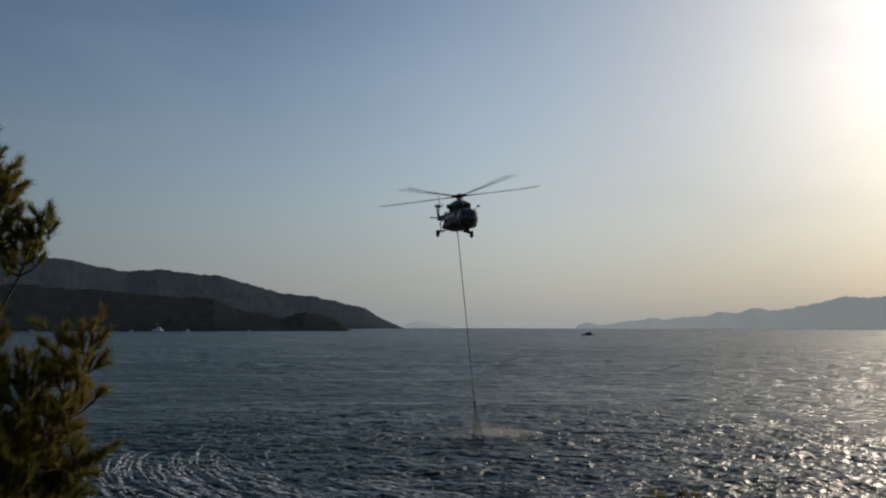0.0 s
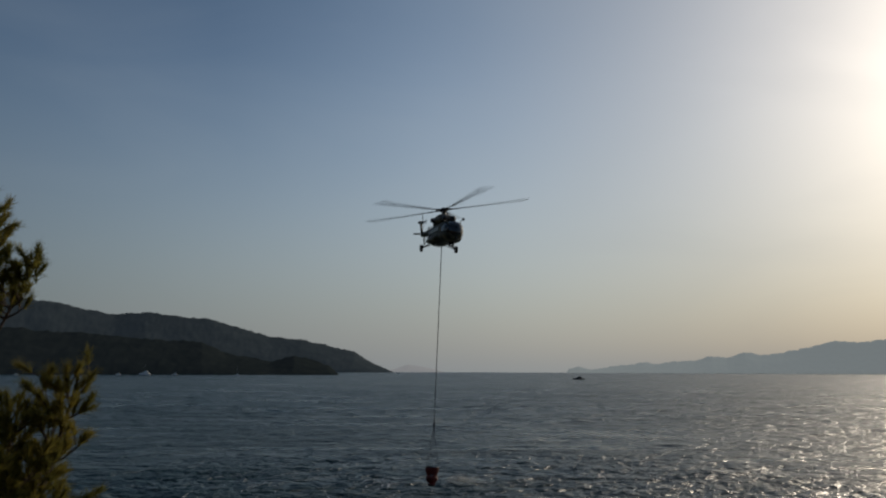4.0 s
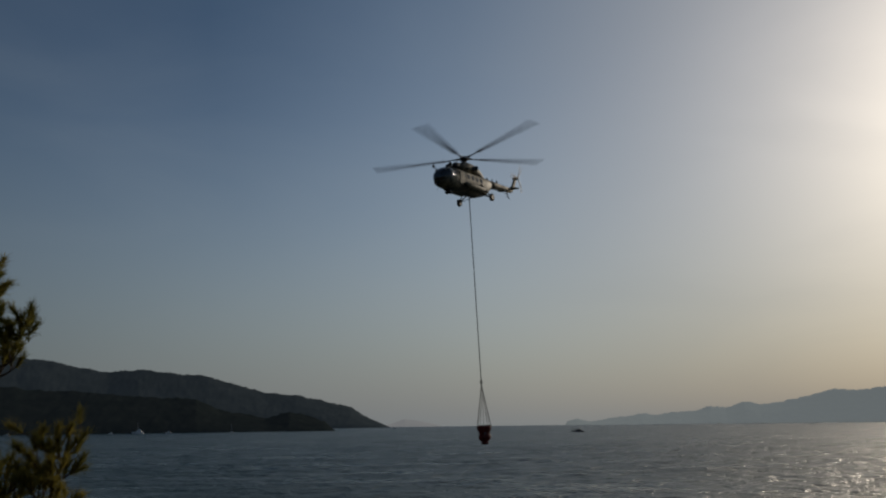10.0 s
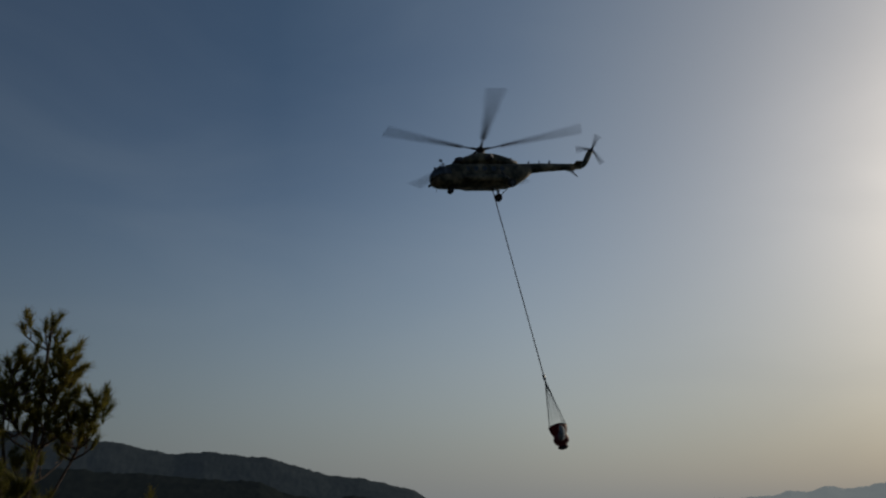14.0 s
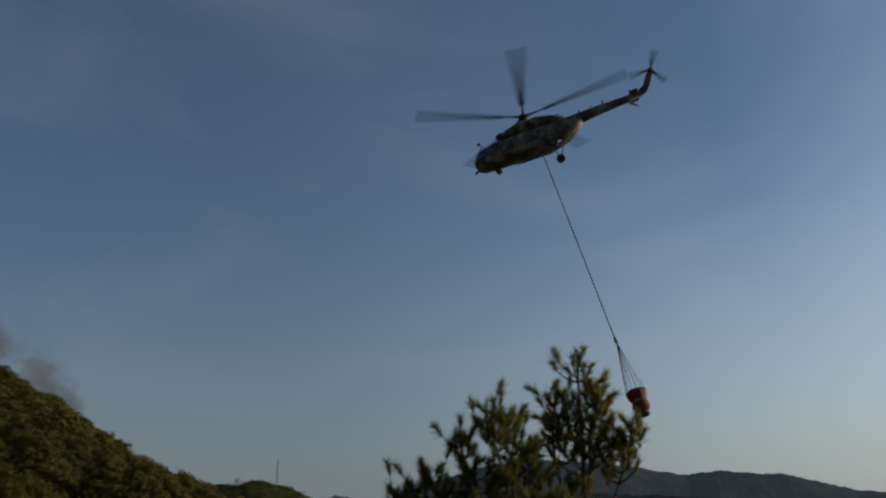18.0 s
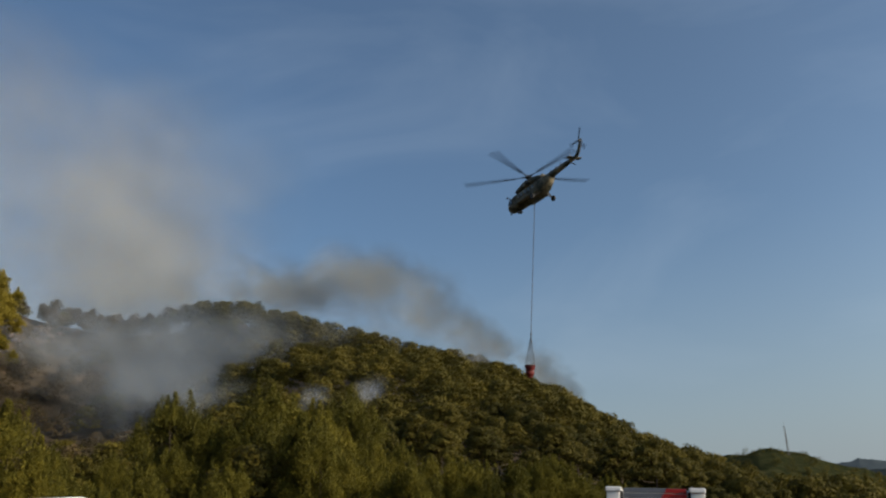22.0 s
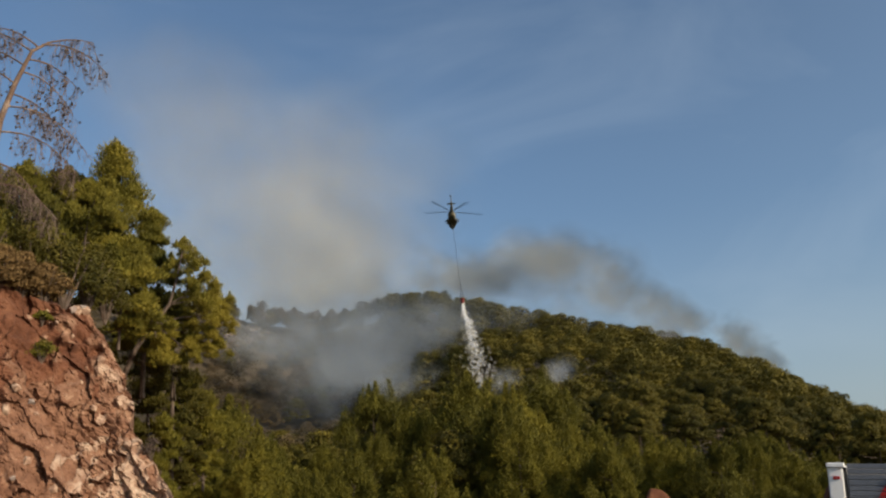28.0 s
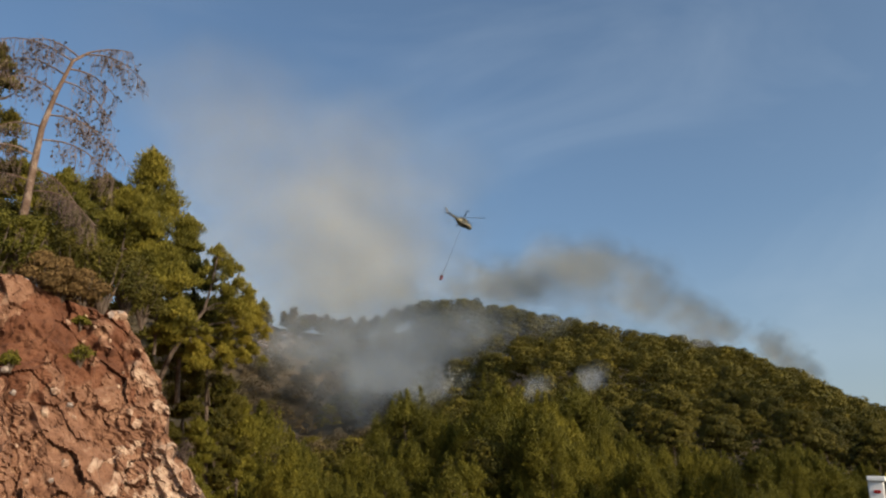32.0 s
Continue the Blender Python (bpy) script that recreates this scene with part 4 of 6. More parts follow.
def dead_tree():
    rng = np.random.default_rng(31)
    base = polar(-113.2, 43.5, cliff_top(-113.2, 43.5) - 0.3) + Vector((-0.5, 0, 0))
    tree = tagged(new("dead_pine"), "bare dead pine with drooping grey branches and old cones", "tree")
    tree.location = base

    def at(az, el, d=43.5):
        return np.array(polar(az, d, EYE_Z + d * math.tan(radians(el))) + Vector((-0.5, 0, 0)) - base)

    path = [np.zeros(3), at(-112.75, 20.7), at(-112.6, 23.0), at(-112.4, 25.2), at(-111.8, 27.4), at(-111.0, 29.5), at(-110.0, 30.2)]
    bm = bmesh.new()
    tube(bm, path, [0.25, 0.20, 0.17, 0.15, 0.12, 0.09, 0.06], 10)
    part("trunk", bm, M_TRUNK, tree, smooth=True)
    # the bent top and the limbs: start on the stem, end, sag
    limbs = [(at(-110.0, 30.2), at(-107.4, 30.6), 0.2), (at(-111.0, 29.5), at(-115.0, 29.6), -0.3), (at(-110.4, 30.0), at(-106.2, 28.2), -0.5), (at(-111.5, 28.2), at(-106.9, 26.0), -0.9), (at(-111.2, 29.0), at(-108.0, 27.6), -0.6),
             (at(-111.8, 27.4), at(-115.2, 27.4), -0.7), (at(-112.2, 26.0), at(-107.0, 23.6), -0.9), (at(-112.4, 25.2), at(-115.8, 24.6), -0.6), (at(-112.5, 24.4), at(-108.6, 21.8), -0.8), (at(-112.0, 26.8), at(-109.2, 24.4), -0.7),
             (at(-112.6, 23.4), at(-115.4, 22.6), -0.5), (at(-112.6, 22.6), at(-108.8, 20.2), -0.7), (at(-112.7, 21.8), at(-115.4, 20.6), -0.5), (at(-112.7, 21.2), at(-109.8, 18.8), -0.4), (at(-111.4, 28.6), at(-114.4, 28.8), -0.5), (at(-110.6, 29.8), at(-113.4, 30.0), -0.3)]
    for p, q, sag in limbs:
        q = q + rng.normal(size=3) * np.array([0.6, 0.6, 0.1])
        ln = np.linalg.norm(q - p)
        mid = lambda f: p + (q - p) * f + np.array([0, 0, 1.0]) * (0.35 * ln * math.sin(f * math.pi * 0.9) * (0.55 if sag < 0 else 0.3) + 0.0)
        pts = [mid(f) for f in np.linspace(0, 1, 8)]
        bm = bmesh.new()
        tube(bm, pts, [0.045 * (1 - 0.8 * f) + 0.008 for f in np.linspace(0, 1, 8)], 6)
        limb = part("limb", bm, M_TRUNK, tree)
        twigs, cones = bmesh.new(), []
        for k in range(int(ln * 16)):
            f = 0.2 + 0.8 * rng.random()
            a = mid(f)
            drop = np.array([rng.normal() * 0.3, rng.normal() * 0.3, -0.4 - 1.3 * rng.random()])
            e = a + drop
            m = a + drop * 0.5 + rng.normal(size=3) * 0.1
            tube(twigs, [a, m, e], [0.012, 0.009, 0.005], 3, caps=False)
            for j in range(3):
                g = e + rng.normal(size=3) * 0.12 + np.array([0, 0, 0.25 * j])
                tube(twigs, [m, g], [0.006, 0.004], 3, caps=False)
                if rng.random() < 0.24:
                    v = rng.normal(size=(10, 3, 3)) * 0.046
                    cones.append(g + v)
        tagged(part("twigs", twigs, M_DEAD, limb), kind="stuff")
        tagged(triangles("cones", np.concatenate(cones), M_CONE, limb, "dark dry cones"), kind="stuff")


dead_tree()


def cliff_top_plants():
    def pine(seed, az, top_el, d, r, label, mat=M_NEAR, pads=34, per=420, low=0.18, flat=0.55, base=None, lean=0.0, cone=1.8):
        g = cliff_top(az, d) if base is None else base
        h = EYE_Z + d * math.tan(radians(top_el)) - g
        t = make_pine(seed, h, r, mat, label, int(pads * 1.0), int(per * 1.7), 0.19, low, group="pines above the cutting", flat=flat, lump=0.14, slim=0.36, cone=cone)
        t.matrix_basis = Matrix.Translation(polar(az, d, g - 0.3)) @ pose(0, 0, 0, 0, 0, -az) @ pose(0, 0, 0, 0, lean, 0) @ pose(0, 0, 0, 0, 0, seed * 40)

    big = "tall full green pine above the rock cutting"
    pine(41, -105.0, 24.1, 66, 4.2, big, M_OLIVE, 84, 330, 0.2, cone=1.1)
    pine(42, -102.4, 20.2, 63, 3.0, big, M_OLIVE, 70, 340, base=22, cone=1.5)
    pine(43, -108.0, 22.2, 70, 5.0, big, M_PINE, 60)
    pine(44, -106.6, 21.6, 58, 3.8, big, M_OLIVE, 52)
    pine(45, -115.2, 29.5, 52, 2.6, big, M_PINE, low=0.1)
    pine(46, -110.5, 22.0, 62, 4.2, big, M_OLIVE, 52)
    pine(52, -113.0, 22.6, 64, 4.2, big, M_OLIVE, 52)
    pine(53, -104.0, 18.5, 56, 3.2, big, M_OLIVE, 48, base=24)
    pine(54, -100.4, 15.0, 66, 3.0, "dark green pine below the cutting", M_PINE, 44, base=13)
    pine(48, -101.8, 12.5, 70, 3.4, "dark green pine below the cutting", M_PINE, 44, base=11)
    pine(49, -99.8, 10.0, 74, 3.0, "green pine below the cutting", M_YELLOW, 44, base=9.5)
    pine(50, -98.4, 8.5, 68, 2.6, "green pine below the cutting", M_YELLOW, 44, base=9.3)
    pine(51, -101.0, 7.0, 62, 2.4, "green pine below the cutting", M_YELLOW, 44, base=9.3)
    # the pine that leans out over the edge: its curved trunk, then bearing, elevation and radius of each bough's foliage
    rng = np.random.default_rng(47)
    d = 60.0
    spot = lambda az, el, near=0.0: polar(az, d - near, EYE_Z + d * math.tan(radians(el)))
    foot = spot(-103.6, 10.0)
    leaner = tagged(new("pine_tree"), "slim pine leaning out over the edge of the cutting", "tree", group="pines above the cutting")
    leaner.location = foot
    stem = [spot(-103.6, 9.6), spot(-102.9, 11.5), spot(-101.9, 13.0), spot(-101.0, 14.3), spot(-100.6, 16.0), spot(-100.3, 17.8)]
    bm = bmesh.new()
    tube(bm, [p - foot for p in stem], [0.19, 0.17, 0.15, 0.12, 0.08, 0.04], 9)
    part("trunk", bm, M_BARK, leaner, smooth=True)
    leaves = []
    for k, (az, el, r) in enumerate([(-100.3, 17.9, 0.8), (-100.9, 16.6, 0.75), (-99.5, 16.7, 0.9), (-98.9, 15.7, 1.1), (-98.1, 14.8, 1.1), (-99.7, 14.7, 1.1), (-98.6, 13.5, 1.2), (-97.5, 13.2, 0.9), (-99.8, 12.8, 1.0), (-98.6, 12.0, 1.0), (-97.7, 11.8, 0.7), (-100.9, 11.9, 0.9), (-101.6, 10.8, 1.0), (-99.6, 10.9, 0.8)]):
        p = spot(az, el, rng.normal() * 0.9) - foot
        start = stem[min(5, max(2, int((el - 9.0) / 1.7)))] - foot
        bm = bmesh.new()
        tube(bm, [start, start.lerp(p, 0.5) + Vector((0, 0, 0.15)), p], [0.06, 0.045, 0.02], 5)
        part("limb", bm, M_BARK, leaner)
        leaves.append(crown_triangles(rng, 1.9 * r, 1.35 * r, 16, 300, 0.13, 0.05, 0.8, 0.16, 2.2, 0.36) + np.array(p - Vector((0, 0, 0.95 * r))))
    triangles("crown", np.concatenate(leaves), M_OLIVE, leaner)
    lush, dry, leafy = "yellow-green bush on top of the rock cutting", "dry brown bush on top of the rock cutting", "green bush on top of the rock cutting"
    for k, (az, d, r, h, mat, lab) in enumerate([(-114.0, 43.5, 1.9, 3.4, M_YELLOW, lush), (-112.4, 44, 1.8, 3.2, M_YELLOW, lush), (-111.3, 43, 1.2, 1.7, M_DRY, dry), (-109.9, 43.2, 1.3, 1.9, M_DRY, dry), (-108.6, 43.5, 1.2, 1.7, M_DRY, dry),
                                                 (-109.2, 46, 1.9, 3.4, M_PINE, leafy), (-107.4, 46, 1.9, 3.2, M_PINE, leafy), (-106.0, 48, 1.9, 3.0, M_PINE, leafy), (-104.9, 50, 1.6, 2.6, M_PINE, leafy), (-110.6, 47, 2.2, 4.0, M_PINE, leafy), (-113.0, 46, 2.2, 4.2, M_PINE, leafy)]):
        make_shrub(polar(az, d, cliff_top(az, d) - 0.2), r, mat, lab, 60 + k, h, 0.085, 5000)
    verts, rows, cols, w = CLIFF

    def on_face(az, el):
        best = min(range(rows * w), key=lambda i: abs(math.degrees(math.atan2(verts[i].x, verts[i].y)) - az) + abs(math.degrees(math.atan2(verts[i].z - EYE_Z, math.hypot(verts[i].x, verts[i].y))) - el))
        return verts[best]

    for k, (az, el, r) in enumerate([(-108.3, 10.6, 0.75), (-108.5, 12.9, 0.4), (-112.2, 10.2, 0.55)]):
        make_shrub(on_face(az, el) - polar(az, 0.2), r, M_YELLOW, "small green shrub rooted in the red rock face", 80 + k, r * 0.9, 0.06, 1500)
    make_shrub(on_face(-101.2, 4.6), 0.5, M_CONE, "tuft of dry grass on the cutting's edge", 84, 0.8, 0.05, 900)
    make_shrub(polar(13.4, 9.0, 7.4), 0.30, M_NEAR, "sparse seaside shrub on the bank", 85, 3.5, 0.035, 900)
    make_shrub(polar(15.4, 9.2, 7.2), 0.38, M_NEAR, "sparse seaside shrub on the bank", 86, 3.65, 0.035, 900)


cliff_top_plants()


def pale_scar():
    rng = random.Random(4)
    scar = tagged(new("rock_outcrop"), "pale limestone outcrop on the burnt slope", "rocks")
    scar.location = polar(-96.3, 450, 0)
    for k in range(34):
        az, el = rng.gauss(-96.2, 0.8), rng.gauss(13.1, 0.32)
        d = next((q for q in range(200, 620, 4) if math.degrees(math.atan2(land_height(az, q) - EYE_Z, q)) > el - 0.7), 390)
        bm = bmesh.new()
        bmesh.ops.create_icosphere(bm, subdivisions=1, radius=1.0)
        for v in bm.verts:
            v.co *= rng.uniform(0.7, 1.3)
        bmesh.ops.scale(bm, vec=(rng.uniform(1.2, 3.4), rng.uniform(1.2, 3.4), rng.uniform(0.9, 2.4)), verts=bm.verts)
        bmesh.ops.translate(bm, vec=polar(az, d, land_height(az, d) + 0.4) - scar.location, verts=bm.verts)
        part("rock", bm, M_PALE, scar)


pale_scar()


def soil_bank(az, d, half, top_el, seed):
    """A low heap of bare red soil at the wood's edge."""
    ob = tagged(new("soil_bank"), "low bank of bare red soil below the pines", "soil")
    c = polar(az, d, 0)
    ob.location = c
    verts, faces = [], []
    top = EYE_Z + d * math.tan(radians(top_el))
    for j in range(9):
        for i in range(33):
            x, y = (i / 16 - 1) * half, (j / 4 - 1) * 2.2
            h = max(0.0, 1 - (x / half) ** 2) ** 0.7 * max(0.0, 1 - (y / 2.2) ** 2)
            n = noise.noise((x * 0.8 + seed, y * 0.8, 2.0))
            verts.append((x, y, 9.0 + (top - 9.0) * h * (0.85 + 0.35 * n) - 0.2))
    for j in range(8):
        for i in range(32):
            k = j * 33 + i
            faces.append((k, k + 1, k + 34, k + 33))
    m = mesh_object("bank", verts, faces, M_EARTH, ob)
    m.rotation_euler = (0, 0, radians(-az))


soil_bank(-69.6, 62, 2.6, 1.45, 1.0)
soil_bank(-58.8, 60, 1.4, 1.5, 5.0)


# ---- smoke ----
def smoke_material(name, colour, density, soft=1.4, scale=1.3, low=0.30, high=0.68):
    """Thin vapour: the thickness of a rounded puff along its depth, torn by noise."""
    m = bpy.data.materials.new(name)
    m.use_nodes = True
    n, l = m.node_tree.nodes, m.node_tree.links
    n.remove(n["Principled BSDF"])

    def calc(op, a, b=None):
        k = n.new("ShaderNodeMath")
        k.operation = op
        for i, v in enumerate((a, b)):
            if v is None:
                continue
            if isinstance(v, (int, float)):
                k.inputs[i].default_value = v
            else:
                l.new(v, k.inputs[i])
        return k.outputs[0]

    co, sep, info = n.new("ShaderNodeTexCoord"), n.new("ShaderNodeSeparateXYZ"), n.new("ShaderNodeObjectInfo")
    l.new(co.outputs["Object"], sep.inputs[0])
    r2 = calc("ADD", calc("MULTIPLY", sep.outputs["X"], sep.outputs["X"]), calc("MULTIPLY", sep.outputs["Z"], sep.outputs["Z"]))
    body = calc("POWER", calc("MAXIMUM", calc("SUBTRACT", 1.0, r2), 0.0), soft)
    shift = n.new("ShaderNodeVectorMath")
    shift.operation = "ADD"
    l.new(co.outputs["Object"], shift.inputs[0])
    l.new(calc("MULTIPLY", info.outputs["Random"], 60.0), shift.inputs[1])
    nz = n.new("ShaderNodeTexNoise")
    nz.inputs["Scale"].default_value, nz.inputs["Detail"].default_value, nz.inputs["Distortion"].default_value = scale, 5.0, 0.4
    l.new(shift.outputs[0], nz.inputs["Vector"])
    tear = n.new("ShaderNodeMapRange")
    tear.interpolation_type = "SMOOTHSTEP"
    tear.inputs["From Min"].default_value, tear.inputs["From Max"].default_value = low, high
    l.new(nz.outputs["Fac"], tear.inputs["Value"])
    alpha = calc("MULTIPLY", calc("MULTIPLY", body, tear.outputs[0]), density)
    clear, dif, tra, mix, both = n.new("ShaderNodeBsdfTransparent"), n.new("ShaderNodeBsdfDiffuse"), n.new("ShaderNodeBsdfTranslucent"), n.new("ShaderNodeMixShader"), n.new("ShaderNodeMixShader")
    for sh in (dif, tra):
        sh.inputs["Color"].default_value = (*colour, 1)
    l.new(dif.outputs[0], both.inputs[1])
    l.new(tra.outputs[0], both.inputs[2])
    both.inputs[0].default_value = 0.45
    l.new(alpha, mix.inputs[0])
    l.new(clear.outputs[0], mix.inputs[1])
    l.new(both.outputs[0], mix.inputs[2])
    l.new(mix.outputs[0], n["Material Output"].inputs["Surface"])
    return m


M_TAN = smoke_material("tan_smoke", (0.53, 0.545, 0.525), 0.105, 1.2, 1.0, 0.12, 0.7)
M_DARK = smoke_material("grey_brown_smoke", (0.385, 0.41, 0.40), 0.25, 1.2, 1.2, 0.24, 0.66)
M_BLUE = smoke_material("blue_grey_smoke", (0.335, 0.385, 0.43), 0.215, 1.2, 1.1, 0.2, 0.72)
M_THIN_SPLASH = smoke_material("thin_water_spray", (0.9, 0.92, 0.92), 0.09, 1.0, 1.0, 0.0, 0.45)
M_ALOFT = smoke_material("thin_tan_smoke", (0.43, 0.445, 0.44), 0.055, 1.2, 0.8, 0.05, 0.75)
M_WISP = smoke_material("pale_smoke", (0.42, 0.46, 0.51), 0.24, 1.2, 1.1, 0.2, 0.7)
M_VEIL = smoke_material("thin_blue_haze", (0.27, 0.32, 0.37), 0.11, 1.2, 0.9, 0.15, 0.7)
M_MIST = smoke_material("sea_spray", (0.62, 0.6, 0.55), 0.3)
M_SPLASH = smoke_material("falling_water_spray", (0.92, 0.92, 0.9), 0.24, 1.0, 0.8, 0.0, 0.45)


def puff_mesh(name, mat, seed):
    """A rounded, lumpy shell one unit wide, bulging along -y."""
    me = bpy.data.meshes.new(name)
    verts, faces = [(0, -0.55, 0)], []
    rings, sides = 7, 18
    for i in range(1, rings + 1):
        r = i / rings
        for k in range(sides):
            a = k * math.tau / sides
            x, z = r * math.cos(a), r * math.sin(a)
            verts.append((x, -0.55 * math.sqrt(max(0, 1 - r * r)) * (1 + 0.35 * noise.noise((x * 2 + seed, z * 2, 1.0))), z))
    for k in range(sides):
        faces.append((0, 1 + k, 1 + (k + 1) % sides))
    for i in range(rings - 1):
        for k in range(sides):
            j = (k + 1) % sides
            a, b = 1 + i * sides, 1 + (i + 1) * sides
            faces.append((a + k, b + k, b + j, a + j))
    me.from_pydata(verts, [], faces)
    me.materials.append(mat)
    me.shade_smooth()
    return me


MOVING_PUFFS = []


def plume(label, mat, knots, count, seed, spread=0.6, drift=(0.0, 0.0, 0.4), squash=0.8):
    """Puffs strewn along knots of bearing, elevation, distance and radius, slowly drifting."""
    rng = random.Random(seed)
    az0, el0, d0, r0 = knots[0]
    ob = tagged(new("smoke_plume"), label, "smoke")
    ob.location = polar(az0, d0, EYE_Z + d0 * math.tan(radians(el0)))
    meshes = [puff_mesh("puff", mat, seed * 3 + k) for k in range(3)]
    n = len(knots) - 1
    for k in range(count):
        f = n * (k + rng.random()) / count
        i = min(int(f), n - 1)
        f -= i
        az, el, d, r = (knots[i][q] * (1 - f) + knots[i + 1][q] * f for q in range(4))
        size = r * rng.uniform(0.6, 1.15)
        p = polar(az, d + rng.uniform(-0.5, 0.5) * r, EYE_Z + d * math.tan(radians(el)))
        side = Vector((math.cos(radians(az)), -math.sin(radians(az)), 0))
        p += side * rng.gauss(0, spread * r * 0.6) + Vector((0, 0, rng.gauss(0, spread * r * 0.5)))
        o = new("puff", rng.choice(meshes))
        o.parent = ob
        o.scale = (size, size * 0.7, size * squash)
        at = p - ob.location
        MOVING_PUFFS.append((o, at, -az + 180 + rng.uniform(-15, 15), rng.uniform(-25, 25), Vector(drift) * rng.uniform(0.6, 1.4)))
    return ob


def build_smoke():
    big = "tall tan smoke column rising behind the hill"
    ridge = "grey-brown smoke behind the wooded ridge"
    hollow = "blue-grey smoke filling the burnt hollow"
    wisp = "pale wisp of smoke among the pines"
    plume(big, M_TAN, [(-101, 14, 640, 62), (-96, 16, 650, 72), (-91.5, 17.5, 660, 70), (-89.5, 20, 665, 60), (-93.5, 22, 670, 66), (-98.5, 24, 680, 62)], 105, 1, 1.25, drift=(-0.5, -0.3, 0.35))
    plume("tan smoke drifting low behind the ridge", M_TAN, [(-91, 16, 650, 50), (-88.2, 17.4, 655, 46), (-89.5, 20, 660, 44), (-86, 15.6, 640, 36)], 34, 21, 0.8, drift=(-0.5, -0.3, 0.35))
    plume("thin tan smoke spreading high over the hill", M_ALOFT, [(-87, 19, 690, 60), (-91, 22, 690, 75), (-95, 25, 700, 80), (-99, 28, 710, 80), (-102, 30, 715, 70)], 64, 2, 0.9, drift=(-0.5, -0.3, 0.35))
    plume(ridge, M_DARK, [(-91.5, 15.0, 620, 22), (-88.8, 16.2, 620, 21), (-86.5, 15.2, 620, 17)], 14, 3, drift=(-0.3, 0, 0.25))
    plume(ridge, M_DARK, [(-84.5, 15.2, 570, 16), (-82.0, 15.6, 570, 20), (-79.5, 16.0, 570, 24), (-76.5, 16.8, 565, 22), (-74.2, 16.2, 560, 25), (-71.6, 15.8, 545, 23), (-69.0, 14.0, 520, 20), (-66.8, 12.4, 500, 15), (-65.2, 11.0, 480, 10)], 120, 4, 0.75, drift=(-0.35, 0.1, 0.2))
    plume("small dark smoke puff over the ridge's end", M_DARK, [(-63.4, 10.6, 430, 7), (-62.8, 9.9, 425, 9), (-61.7, 8.8, 420, 9), (-60.6, 7.6, 410, 7)], 46, 5, 0.5, drift=(-0.2, 0.1, 0.2))
    plume(hollow, M_BLUE, [(-96, 12.8, 440, 16), (-92.5, 12.6, 440, 23), (-89.5, 12.4, 430, 30), (-86.8, 12.2, 420, 30), (-84.4, 11.6, 410, 24), (-82.6, 11.9, 410, 14)], 52, 6, 0.8, drift=(-0.3, -0.1, 0.3))
    plume(hollow, M_BLUE, [(-90, 10.4, 310, 11), (-88, 10.2, 310, 15), (-86.6, 9.8, 305, 15), (-85.2, 9.4, 300, 12)], 20, 7, 0.8, drift=(-0.25, -0.1, 0.25))
    plume("thin blue smoke haze before the farther ridge", M_VEIL, [(-87, 12.6, 400, 34), (-82, 12.8, 400, 34), (-77, 12.3, 395, 30), (-72, 11.6, 380, 24)], 15, 14, 0.7, drift=(-0.2, 0, 0.1))
    plume("thin blue smoke haze over the burnt slope", M_VEIL, [(-98, 12.4, 400, 20), (-95, 11.4, 390, 22), (-92, 10.4, 380, 22), (-89.5, 9.4, 350, 18)], 11, 15, 0.7, drift=(-0.2, 0, 0.1))
    plume(wisp, M_WISP, [(-75.6, 8.0, 215, 3.6), (-74.6, 8.6, 215, 4.4), (-74.4, 9.3, 217, 3.4)], 12, 8, drift=(-0.05, 0, 0.1))
    plume(wisp, M_WISP, [(-79.2, 8.3, 200, 3.2), (-77.6, 8.8, 200, 3.2)], 7, 9, drift=(-0.05, 0, 0.08))
    plume(wisp, M_WISP, [(-69.0, 11.6, 392, 8), (-67.2, 10.9, 375, 9), (-66.2, 10.2, 360, 8)], 10, 10, drift=(-0.1, 0, 0.1))
    plume(wisp, M_WISP, [(-66.0, 7.6, 255, 3.0), (-65.2, 8.4, 258, 3.6)], 5, 12, drift=(-0.05, 0, 0.08))
    plume("faint brown smoke haze over the whole ridge", M_TAN, [(-87, 14.6, 640, 36), (-80, 14.6, 630, 36), (-74, 13.4, 615, 33), (-68, 11, 590, 30)], 16, 11, drift=(-0.3, 0, 0.1))


build_smoke()


# ---- vehicles and the road ----
def wheel(parent, c, r=0.42, w=0.28, axis="x"):
    bm = bmesh.new()
    d = Vector((w / 2, 0, 0)) if axis == "x" else Vector((0, w / 2, 0))
    c = Vector(c)
    tube(bm, [c - d, c - d * 0.8, c + d * 0.8, c + d], [r * 0.88, r, r, r * 0.88], 20)
    tyre = part("wheel", bm, M_BLACK, parent)
    bm = bmesh.new()
    tube(bm, [c - d * 1.04, c + d * 1.04], r * 0.55, 14)
    part("rim", bm, M_METAL, tyre)


